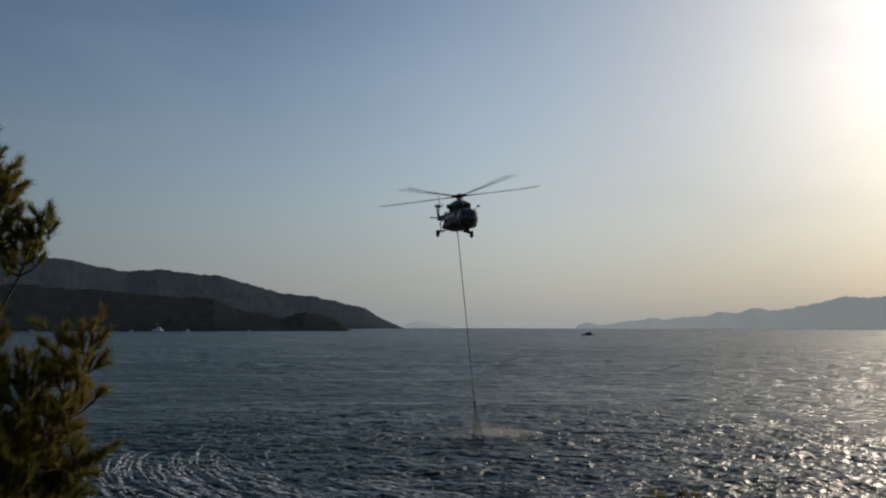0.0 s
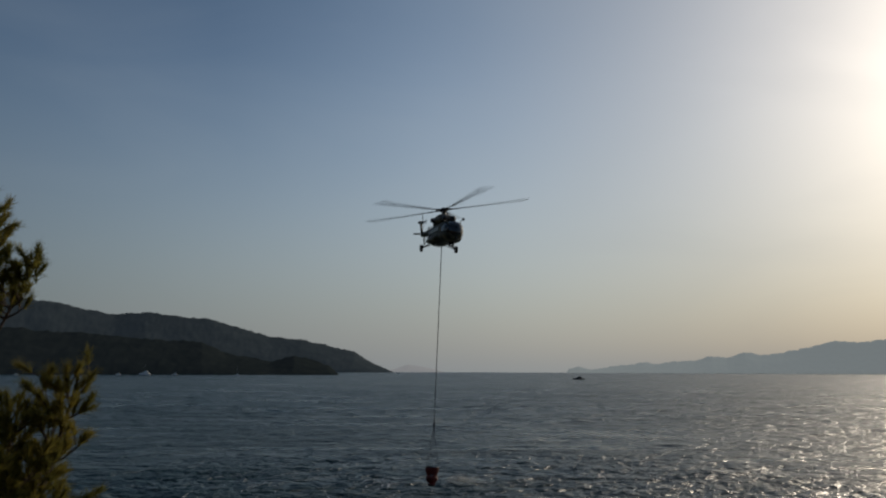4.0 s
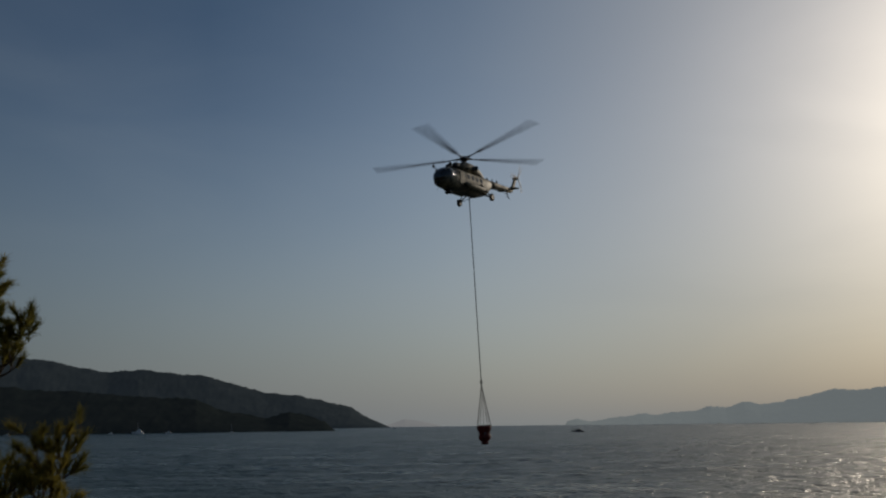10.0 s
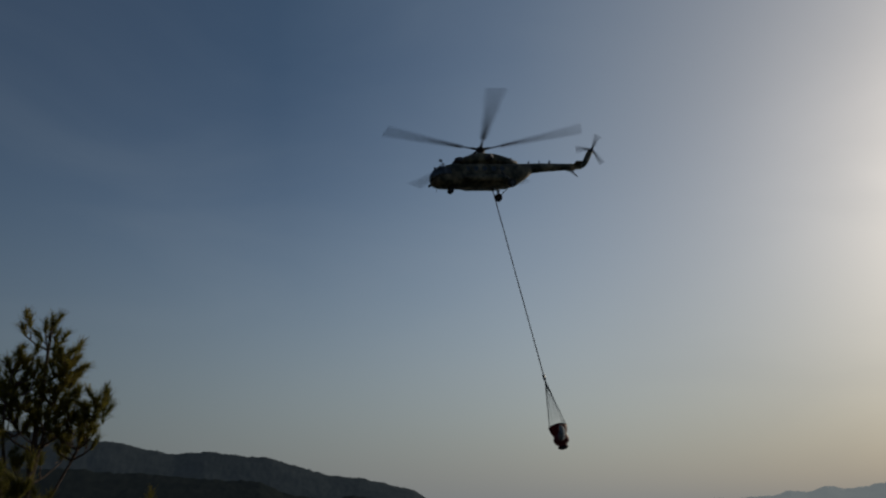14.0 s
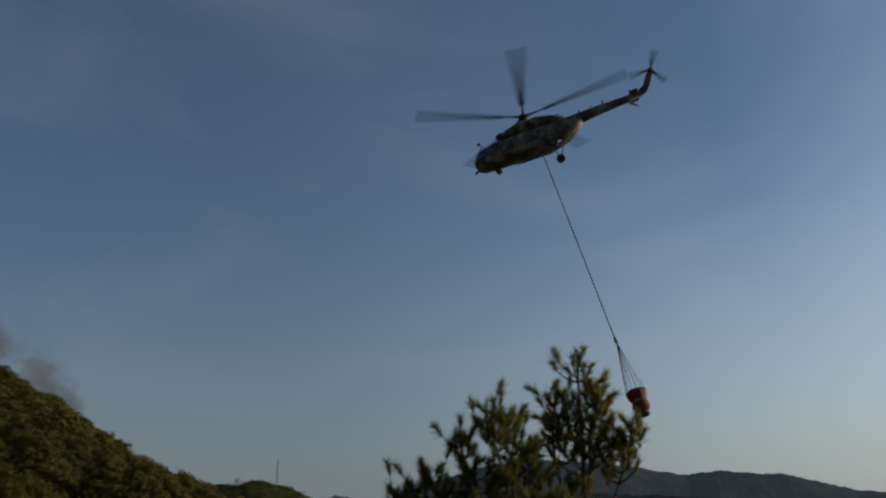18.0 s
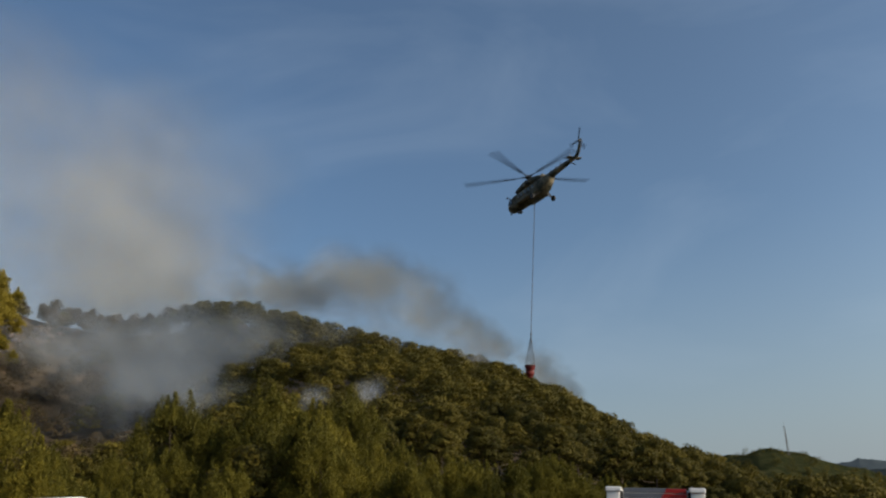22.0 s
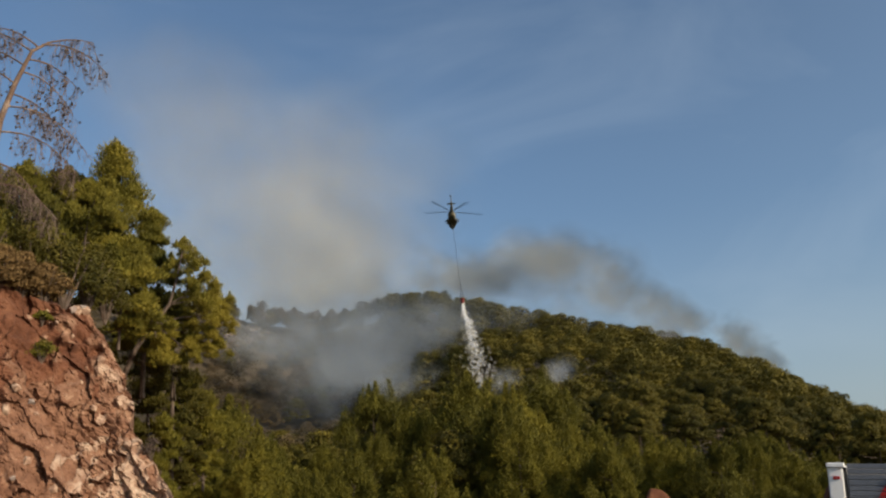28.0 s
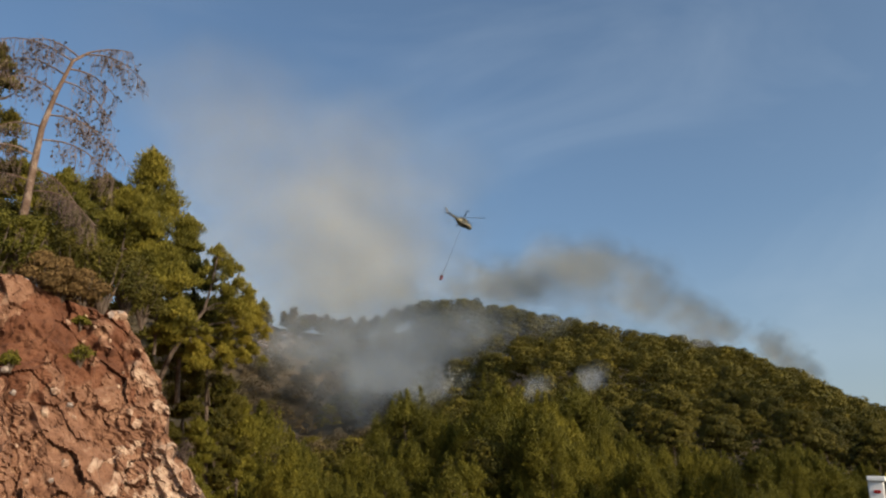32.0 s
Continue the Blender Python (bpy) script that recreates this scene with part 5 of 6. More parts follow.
def fire_engine():
    """Rear at y = 0, facing away along +y."""
    car = tagged(new("fire_engine"), "white fire engine with a grey roller shutter and red chevron", "fire engine")
    bm = bmesh.new()
    box(bm, (0, 3.0, 1.75), (2.3, 5.6, 2.5), bevel=0.05)
    part("body", bm, M_WHITE, car)
    bm = bmesh.new()
    box(bm, (0, 6.6, 1.6), (2.3, 1.5, 2.2), bevel=0.12)
    part("cab", bm, M_WHITE, car)
    for s in (-1, 1):
        bm = bmesh.new()
        box(bm, (s * 1.0, 0.12, 1.72), (0.32, 0.26, 2.44), bevel=0.03)
        post = part("corner_post", bm, M_WHITE, car)
        bm = bmesh.new()
        box(bm, (s * 0.985, 0.1, 3.0), (0.38, 0.34, 0.11), bevel=0.025)
        part("cap", bm, M_WHITE, post)
        bm = bmesh.new()
        box(bm, (s * 0.985, -0.02, 2.72), (0.14, 0.03, 0.07), bevel=0.01)
        part("lamp", bm, M_RED, post, "small red rear lamp")
        bm = bmesh.new()
        box(bm, (s * 0.8, 0.16, 1.75), (0.06, 0.14, 2.4))
        part("gap", bm, M_BLACK, car)
    # the shutter's slats, each a shallow bar, with the red band across
    for k in range(20):
        bm = bmesh.new()
        z = 0.7 + k * 0.12
        box(bm, (0, 0.10, z), (1.5, 0.05, 0.112), bevel=0.012)
        slat = part("slat", bm, M_GREY, car)
        bm = bmesh.new()
        x0 = -0.75 + (z - 0.7) * 0.62
        lo, hi = max(-0.75, x0 - 0.42), min(0.75, x0 + 0.42)
        if hi > lo:
            h = 0.05
            vs = [(lo - h * 0.62, z - h), (hi - h * 0.62, z - h), (hi + h * 0.62, z + h), (lo + h * 0.62, z + h)]
            front = [bm.verts.new((max(-0.75, min(0.75, x)), 0.070, zz)) for x, zz in vs]
            backs = [bm.verts.new((v.co.x, 0.074, v.co.z)) for v in front]
            bm.faces.new(front)
            bm.faces.new(backs[::-1])
            for i in range(4):
                j = (i + 1) % 4
                bm.faces.new((front[j], front[i], backs[i], backs[j]))
            part("red_band", bm, M_RED, slat, "red diagonal stripe")
        else:
            bm.free()
    bm = bmesh.new()
    box(bm, (0, 0.05, 0.5), (2.3, 0.25, 0.22), bevel=0.03)
    part("bumper", bm, M_BLACK, car)
    for y in (1.6, 6.2):
        for x in (-1.0, 1.0):
            wheel(car, (x, y, 0.48), 0.48)
    return car


truck = fire_engine()
tp = polar(-57.75, 21.5)
truck.matrix_basis = Matrix.Translation((tp.x - 0.27, tp.y + 0.52, 10.08)) @ pose(0, 0, 0, 0, 4.5, 56.0)


def ambulance_van():
    """Faces +x."""
    van = tagged(new("van"), "white van with a raised roof unit driving along the road", "van")
    bm = bmesh.new()
    loft(bm, [(-1.05, -0.35, 1.35, 2.45, 1.0, 0.35), (-0.95, -0.35, 1.42, 2.62, 1.12, 0.3), (0.95, -0.35, 1.42, 2.62, 1.12, 0.3), (1.05, -0.35, 1.35, 2.45, 1.0, 0.35)], 28)
    part("body", bm, M_WHITE, van, smooth=True)
    bm = bmesh.new()
    loft(bm, [(-1.0, 2.7, 0.95, 0.6, 0.5, 0.5), (1.0, 2.7, 0.95, 0.6, 0.5, 0.5)], 20)
    part("bonnet", bm, M_WHITE, van, smooth=True)
    bm = bmesh.new()
    loft(bm, [(-0.68, -0.2, 2.66, 1.5, 0.14, 0.5), (-0.6, -0.2, 2.7, 1.62, 0.26, 0.45), (0.6, -0.2, 2.7, 1.62, 0.26, 0.45), (0.68, -0.2, 2.66, 1.5, 0.14, 0.5)], 24)
    unit = part("roof_unit", bm, M_WHITE, van, smooth=True)
    for k in range(3):
        bm = bmesh.new()
        box(bm, (0.3 + 0.22 * k, 0.1 - 0.05 * k, 2.965), (0.05, 0.7, 0.012), rot=Euler((0, 0, radians(20))))
        part("vent", bm, M_BLACK, unit, "black roof vent slot")
    bm = bmesh.new()
    box(bm, (1.45, 0, 2.62), (0.16, 1.5, 0.14), bevel=0.04)
    part("roof_bar", bm, M_BLACK, van)
    bm = bmesh.new()
    box(bm, (2.15, 0, 1.85), (0.06, 1.7, 0.75), rot=Euler((0, radians(-32), 0)), bevel=0.02)
    part("windscreen", bm, M_GLASS, van)
    for s in (-1, 1):
        bm = bmesh.new()
        box(bm, (1.3, s * 1.045, 1.85), (0.9, 0.03, 0.55), bevel=0.01)
        part("side_window", bm, M_GLASS, van)
        bm = bmesh.new()
        box(bm, (3.2, s * 0.75, 0.95), (0.12, 0.35, 0.22), bevel=0.03)
        part("headlight", bm, M_STEEL, van)
        for x in (-1.9, 2.2):
            wheel(van, (x, s * 0.95, 0.36), 0.36, 0.24, "y")
    return van


van = ambulance_van()


def build_road():
    verts, faces = [], []
    for i in range(41):
        x = -78 + 5 * i
        for y, z in ((-6.6, 10.1), (-6.0, 10.72), (-2.4, 10.8), (1.2, 10.72), (1.8, 10.1)):
            verts.append((x, y, z))
    for i in range(40):
        for k in range(4):
            a = i * 5 + k
            faces.append((a, a + 5, a + 6, a + 1))
    tagged(mesh_object("road", verts, faces, M_ROAD), "worn grey asphalt coast road", "road", kind="structure")


build_road()


def radio_mast():
    mast = tagged(new("radio_mast"), "slim lattice radio mast on the wooded hill", "mast")
    d = 585.0
    mast.location = polar(-47.7, d, EYE_Z + d * math.tan(radians(3.0)))
    h = d * (math.tan(radians(4.85)) - math.tan(radians(3.0)))
    feet = [(0.75 * math.cos(a), 0.75 * math.sin(a)) for a in (0.5, 2.6, 4.7)]
    for x, y in feet:
        bm = bmesh.new()
        tube(bm, [(x, y, 0), (x * 0.5, y * 0.5, h)], 0.11, 5)
        part("leg", bm, M_METAL, mast)
    for k in range(12):
        f = k / 12
        for i in range(3):
            (x0, y0), (x1, y1) = feet[i], feet[(i + 1) % 3]
            g, g2 = 1 - 0.5 * f, 1 - 0.5 * (f + 1 / 12)
            bm = bmesh.new()
            tube(bm, [(x0 * g, y0 * g, h * f), (x1 * g2, y1 * g2, h * (f + 1 / 12))], 0.06, 4)
            part("brace", bm, M_METAL, mast)
    bm = bmesh.new()
    tube(bm, [(0, 0, h), (0, 0, h + 3)], 0.07, 5)
    part("aerial", bm, M_METAL, mast)


radio_mast()


def boat(az, d, length, label, mast=0.0, dark=False):
    b = tagged(new("boat"), label, "boat", group="boats in the bay")
    b.matrix_basis = Matrix.Translation(polar(az, d, SEA_Z)) @ pose(0, 0, 0, 0, 0, -az + 80) @ Matrix.Diagonal((1, 1, 1.0 if dark else 1.7, 1))
    L, w = length / 2, length * 0.13
    bm = bmesh.new()
    loft(bm, [(-L, 0, 0.05 * length, w * 0.8, 0.05 * length, 0.7), (-L * 0.3, 0, 0.05 * length, w, 0.055 * length, 0.7), (L * 0.5, 0, 0.055 * length, w * 0.8, 0.06 * length, 0.8), (L, 0, 0.09 * length, w * 0.1, 0.03 * length, 1.0)], 14)
    part("hull", bm, M_METAL if dark else M_WHITE, b)
    bm = bmesh.new()
    box(bm, (0, -L * 0.15, 0.14 * length), (w * 1.3, L * 0.9, 0.09 * length), bevel=0.02 * length)
    part("cabin", bm, M_METAL if dark else M_WHITE, b)
    bm = bmesh.new()
    box(bm, (0, -L * 0.25, 0.215 * length), (w * 1.0, L * 0.5, 0.06 * length), bevel=0.012 * length)
    part("upper_deck", bm, M_METAL if dark else M_WHITE, b)
    if mast:
        bm = bmesh.new()
        tube(bm, [(0, 0, 0.1 * length), (0, 0, mast)], [0.3, 0.12], 5)
        part("mast", bm, M_STEEL, b)


boat(-18.9, 1900, 24, "white motor yacht moored below the wooded cape", 14)
boat(-17.06, 1900, 13, "small white motor boat moored below the cape", 7)
boat(-13.1, 1880, 9, "small white sailing boat moored below the cape", 12)
boat(-20.5, 1950, 11, "small white boat moored below the cape", 0)
boat(-26.3, 1950, 10, "small white boat moored below the cape", 0)
boat(9.87, 1290, 19, "low dark fishing boat out in the bay", 5, True)
boat(-2.4, 2800, 12, "small white speedboat off the headland", 0)


# ---- falling water and sea spray ----
def build_water_drop():
    ob = tagged(new("falling_water"), "white curtain of water falling from the bucket", "water")
    me = [puff_mesh("water_splash", M_SPLASH, 90 + k) for k in range(3)]
    fine = [puff_mesh("water_mist", M_THIN_SPLASH, 95 + k) for k in range(3)]
    out = []
    rng = random.Random(77)
    for k in range(1250):
        o = new("splash", me[k % 3] if k % 5 else fine[k % 3])
        o.parent = ob
        s = rng.uniform(0.52, 0.62)
        o.scale = (s, s * 0.9, s * 1.1)
        out.append(o)
    return out


splashes = build_water_drop()


def build_spray():
    ob = tagged(new("sea_spray"), "pale spray blown off the water round the bucket", "spray")
    me = puff_mesh("puff", M_MIST, 120)
    rng = random.Random(13)
    out = []
    for k in range(26):
        o = new("puff", me)
        o.parent = ob
        s = rng.uniform(0.7, 1.7)
        o.scale = (s * 2.0, s, s * 0.62)
        x = rng.gauss(2.2, 3.6)
        out.append((o, Vector((x, rng.uniform(0.5, 4.0), rng.uniform(0.1, 0.9 if abs(x) > 1.5 else 2.0)))))
    return out


spray = build_spray()


# ---- helicopter ----
def build_helicopter():
    """Origin at the rotor's hub, nose along +y, right side along +x."""
    h = tagged(new("helicopter"), "camouflaged twin-engine transport helicopter with five-blade rotor", "helicopter")
    bm = bmesh.new()
    loft(bm, [(5.75, 0, -3.4, 0.3, 0.3, 0.95), (5.5, 0, -3.35, 0.75, 0.68, 0.9), (5.0, 0, -3.22, 1.05, 0.98, 0.85), (4.3, 0, -3.08, 1.2, 1.15, 0.78), (3.2, 0, -2.97, 1.25, 1.24, 0.7),
              (0, 0, -2.97, 1.25, 1.25, 0.68), (-2.4, 0, -2.95, 1.25, 1.25, 0.7), (-3.6, 0, -2.75, 1.12, 1.1, 0.75), (-4.6, 0, -2.42, 0.82, 0.82, 0.85), (-5.3, 0, -2.15, 0.58, 0.56, 0.95)], 32)
    part("fuselage", bm, M_CAMO, h, smooth=True)
    # the glazed nose stands a little proud of the skin
    bm = bmesh.new()
    loft(bm, [(5.82, 0, -3.3, 0.2, 0.22, 0.95), (5.66, 0, -3.22, 0.62, 0.56, 0.9), (5.3, 0, -3.1, 0.93, 0.82, 0.88), (4.75, 0, -2.95, 1.14, 0.98, 0.84), (4.3, 0, -2.88, 1.215, 0.99, 0.8)], 28)
    nose = part("cockpit_glazing", bm, M_GLASS, h, "dark glazed cockpit nose", smooth=True)
    for x in (-0.72, -0.24, 0.24, 0.72):
        bm = bmesh.new()
        tube(bm, [(x * 0.55, 5.60, -2.84), (x * 0.9, 5.2, -2.42), (x * 1.2, 4.75, -2.06), (x * 1.25, 4.3, -1.92)], 0.045, 6)
        part("window_frame", bm, M_CAMO, nose)
    bm = bmesh.new()
    loft(bm, [(-4.4, 0, -2.12, 0.62, 0.58, 1), (-6.5, 0, -1.95, 0.5, 0.48, 1), (-9.0, 0, -1.85, 0.38, 0.38, 1), (-11.3, 0, -1.75, 0.27, 0.3, 1)], 18)
    part("tail_boom", bm, M_CAMO, h, smooth=True)
    bm = bmesh.new()
    loft(bm, [(2.5, 0, -1.5, 0.75, 0.28, 0.8), (1.9, 0, -1.35, 0.95, 0.45, 0.75), (0.5, 0, -1.15, 1.0, 0.62, 0.75), (-1.2, 0, -1.15, 0.92, 0.6, 0.75), (-2.6, 0, -1.35, 0.7, 0.5, 0.85), (-3.8, 0, -1.6, 0.42, 0.36, 1)], 22)
    cowl = part("engine_cowling", bm, M_CAMO, h, smooth=True)
    for s in (-1, 1):
        bm = bmesh.new()
        tube(bm, [(s * 0.46, 2.3, -1.35), (s * 0.46, 2.75, -1.38), (s * 0.46, 3.0, -1.4), (s * 0.46, 3.1, -1.4)], [0.36, 0.36, 0.26, 0.1], 16)
        part("engine_intake", bm, M_METAL, h, smooth=True)
        bm = bmesh.new()
        tube(bm, [(s * 0.8, -0.3, -1.3), (s * 1.1, -0.55, -1.25), (s * 1.32, -0.75, -1.2)], [0.3, 0.3, 0.27], 14)
        part("exhaust", bm, M_METAL, cowl, "soot-black exhaust pipe")
        # external tank and its pylons
        bm = bmesh.new()
        tube(bm, [(s * 1.36, 2.5, -3.6), (s * 1.42, 2.2, -3.62), (s * 1.44, 1.6, -3.64), (s * 1.44, -1.5, -3.64), (s * 1.4, -2.0, -3.62), (s * 1.36, -2.3, -3.6)], [0.08, 0.24, 0.34, 0.34, 0.24, 0.08], 18)
        tank = part("fuel_tank", bm, M_CAMO, h, smooth=True)
        for y in (1.2, -0.9):
            bm = bmesh.new()
            box(bm, (s * 1.28, y, -3.6), (0.3, 0.08, 0.2), bevel=0.02)
            part("strap", bm, M_METAL, tank)
        # cabin portholes
        for k in range(5):
            bm = bmesh.new()
            y = 2.1 - 0.95 * k
            tube(bm, [(s * 1.20, y, -2.55), (s * 1.262, y, -2.55)], 0.24, 16)
            port = part("porthole", bm, M_GLASS, h)
            bm = bmesh.new()
            tube(bm, [(s * 1.20, y, -2.55), (s * 1.252, y, -2.55)], 0.28, 16)
            part("rim", bm, M_METAL, port)
        # flight-deck glazing
        bm = bmesh.new()
        box(bm, (s * 1.17, 4.2, -2.75), (0.05, 0.85, 0.75), rot=Euler((0, radians(s * -8), radians(s * 5))), bevel=0.02)
        part("side_window", bm, M_GLASS, h)
        bm = bmesh.new()
        box(bm, (s * 0.5, 5.02, -2.62), (0.85, 0.05, 0.72), rot=Euler((radians(34), 0, radians(s * -22))), bevel=0.02)
        part("windscreen", bm, M_GLASS, h)
        bm = bmesh.new()
        box(bm, (s * 0.42, 5.42, -3.55), (0.6, 0.05, 0.45), rot=Euler((radians(-22), 0, radians(s * -30))), bevel=0.02)
        part("chin_window", bm, M_GLASS, h)
        # mirror pod beside the roof
        bm = bmesh.new()
        tube(bm, [(s * 0.9, 4.5, -1.95), (s * 1.1, 4.75, -1.7)], [0.03, 0.03], 5)
        arm = part("mirror_arm", bm, M_METAL, h)
        bm = bmesh.new()
        tube(bm, [(s * 1.1, 4.65, -1.68), (s * 1.1, 4.9, -1.68)], [0.12, 0.16], 10)
        part("mirror", bm, M_BLACK, arm)
        # main gear
        bm = bmesh.new()
        tube(bm, [(s * 1.15, -2.0, -3.9), (s * 2.1, -2.2, -4.45)], [0.07, 0.06], 7)
        tube(bm, [(s * 1.2, -1.6, -2.9), (s * 2.05, -2.2, -4.35)], [0.09, 0.06], 7)
        tube(bm, [(s * 0.7, -2.9, -3.9), (s * 2.05, -2.25, -4.45)], [0.05, 0.05], 6)
        part("gear_strut", bm, M_METAL, h)
        wheel(h, (s * 2.2, -2.2, -4.5), 0.43, 0.3)
        wheel(h, (s * 0.2, 3.7, -4.5), 0.3, 0.2)
        bm = bmesh.new()
        box(bm, (s * 0.82, -10.55, -1.72), (1.15, 0.85, 0.09), bevel=0.04)
        part("stabiliser", bm, M_CAMO, h)
    bm = bmesh.new()
    box(bm, (1.258, 2.75, -3.0), (0.03, 0.85, 1.45), bevel=0.012)
    part("door", bm, M_CAMO, h)
    bm = bmesh.new()
    box(bm, (-1.258, 2.6, -2.95), (0.03, 0.95, 1.55), bevel=0.012)
    part("sliding_door", bm, M_CAMO, h)
    bm = bmesh.new()
    tube(bm, [(0, 3.7, -4.1), (0, 3.7, -4.5)], [0.09, 0.07], 8)
    tube(bm, [(-0.22, 3.7, -4.5), (0.22, 3.7, -4.5)], 0.04, 6)
    part("nose_gear", bm, M_METAL, h)
    bm = bmesh.new()
    tube(bm, [(0, 5.55, -3.85), (0, 5.95, -4.0), (0, 6.0, -4.15)], [0.1, 0.14, 0.05], 8)
    part("nose_sensor", bm, M_BLACK, h)
    bm = bmesh.new()
    tube(bm, [(0.5, 5.0, -4.0), (0.55, 5.1, -4.5)], [0.02, 0.012], 5)
    part("aerial", bm, M_METAL, h)
    for y, z, r in ((-5.2, -1.45, 0.1), (-6.4, -1.4, 0.07), (-7.6, -1.35, 0.12), (-3.2, -1.1, 0.17)):
        bm = bmesh.new()
        tube(bm, [(0, y, z - 0.1), (0, y - 0.05, z + 0.22)], [r, r * 0.7], 8)
        part("aerial", bm, M_METAL, h)
    bm = bmesh.new()
    for x in (-0.25, 0.25):
        tube(bm, [(x, -9.6, -2.05), (0, -10.6, -2.85)], 0.03, 5)
    tube(bm, [(0, -9.9, -2.05), (0, -10.7, -2.95)], 0.05, 6)
    part("tail_skid", bm, M_METAL, h)
    bm = bmesh.new()
    tube(bm, [(0, 0, -0.7), (0, 0, -0.1)], [0.28, 0.2], 12)
    part("mast", bm, M_METAL, h)
    bm = bmesh.new()
    tube(bm, [(0, 0, -0.25), (0, 0, -0.1), (0, 0, 0.15), (0, 0, 0.32)], [0.35, 0.5, 0.45, 0.2], 14)
    for k in range(5):
        a = radians(72 * k + 90)
        tube(bm, [(0.3 * math.cos(a), 0.3 * math.sin(a), 0.05), (1.0 * math.cos(a), 1.0 * math.sin(a), 0.06)], [0.14, 0.12], 8)
    rotor = part("main_rotor", bm, M_METAL, h)
    for k in range(5):
        bm = bmesh.new()
        loft(bm, [(0.9, 0, 0.06, 0.09, 0.08, 1), (1.9, 0, 0.07, 0.09, 0.06, 1), (2.3, 0.02, 0.08, 0.27, 0.035, 1), (6.5, 0.02, 0.24, 0.27, 0.03, 1), (10.5, 0.02, 0.43, 0.27, 0.028, 1), (10.65, 0.02, 0.44, 0.2, 0.02, 1)], 12)
        bmesh.ops.transform(bm, matrix=pose(0, 0, 0, 0, 0, 72 * k), verts=bm.verts)
        part("blade", bm, M_BLADE, rotor)
    bm = bmesh.new()
    loft(bm, [(-10.9, 0, -1.72, 0.14, 0.3, 0.8), (-11.6, 0, -1.45, 0.13, 0.42, 0.8), (-12.15, 0, -0.75, 0.11, 0.62, 0.8), (-12.55, 0, -0.15, 0.09, 0.5, 0.8), (-12.95, 0, 0.18, 0.06, 0.22, 0.8)], 14)
    part("tail_fin", bm, M_CAMO, h, smooth=True)
    bm = bmesh.new()
    tube(bm, [(-0.25, 0, 0), (0.1, 0, 0), (0.45, 0, 0)], [0.22, 0.2, 0.12], 10)
    tail = part("tail_rotor", bm, M_METAL, h)
    tail.location = (-0.1, -12.66, 0.1)
    for k in range(3):
        bm = bmesh.new()
        loft(bm, [(0.1, -0.3, 0, 0.05, 0.06, 1), (0.5, -0.3, 0, 0.025, 0.13, 1), (1.95, -0.3, 0, 0.02, 0.13, 1)], 8)
        bmesh.ops.transform(bm, matrix=pose(0, 0, 0, 120 * k, 0, 0), verts=bm.verts)
        part("tail_blade", bm, M_BLADE, tail)
    return h, rotor, tail


heli, main_rotor, tail_rotor = build_helicopter()


def build_sling():
    """The long line with the bucket; its head is at the belly hook, it hangs along -z."""
    s = tagged(new("water_bucket"), "orange-red collapsible fire bucket on a long steel line", "fire bucket")
    bm = bmesh.new()
    tube(bm, [(0, 0, 0), (0, 0, -21.3)], 0.05, 6)
    part("line", bm, M_ROPE, s)
    bm = bmesh.new()
    tube(bm, [(0, 0, -21.15), (0, 0, -21.6)], [0.13, 0.13], 8)
    part("swivel", bm, M_METAL, s)
    for k in range(12):
        a = k * math.tau / 12
        bm = bmesh.new()
        tube(bm, [(0, 0, -21.5), (0.78 * math.cos(a), 0.78 * math.sin(a), -26.15)], 0.02, 4)
        part("bridle_line", bm, M_ROPE, s)
    # a bellied fabric drum, waisted and flared at the dump valve, gathered between its ribs
    prof = [(0.70, -26.02), (0.80, -26.10), (0.81, -26.25), (0.74, -26.55), (0.60, -26.85), (0.58, -26.95), (0.68, -27.15), (0.70, -27.35), (0.56, -27.62), (0.38, -27.76), (0.34, -27.84), (0.47, -27.96), (0.30, -28.0)]
    n = 36
    bm = bmesh.new()
    rings = [[bm.verts.new((r * f * math.cos(k * math.tau / n), r * f * math.sin(k * math.tau / n), z)) for k in range(n) for f in (1.0 - 0.05 * (k % 3 == 0) * (0.2 < i < 10),)] for i, (r, z) in enumerate(prof)]
    for i in range(len(rings) - 1):
        for k in range(n):
            j = (k + 1) % n
            bm.faces.new((rings[i][k], rings[i + 1][k], rings[i + 1][j], rings[i][j]))
    bm.faces.new(rings[-1][::-1])
    body = part("bucket", bm, M_BUCKET, s, smooth=True)
    bm = bmesh.new()
    hoop = [(0.80 * math.cos(k * math.tau / n), 0.80 * math.sin(k * math.tau / n), -26.1) for k in range(n + 1)]
    tube(bm, hoop, 0.035, 6)
    part("rim", bm, M_BLACK, body, "dark rim hoop")
    bm = bmesh.new()
    tube(bm, [(0, 0, -27.9), (0, 0, -28.08)], [0.44, 0.36], 18)
    part("dump_valve", bm, M_BLACK, body, "dark dump valve under the bucket")
    return s


sling = build_sling()


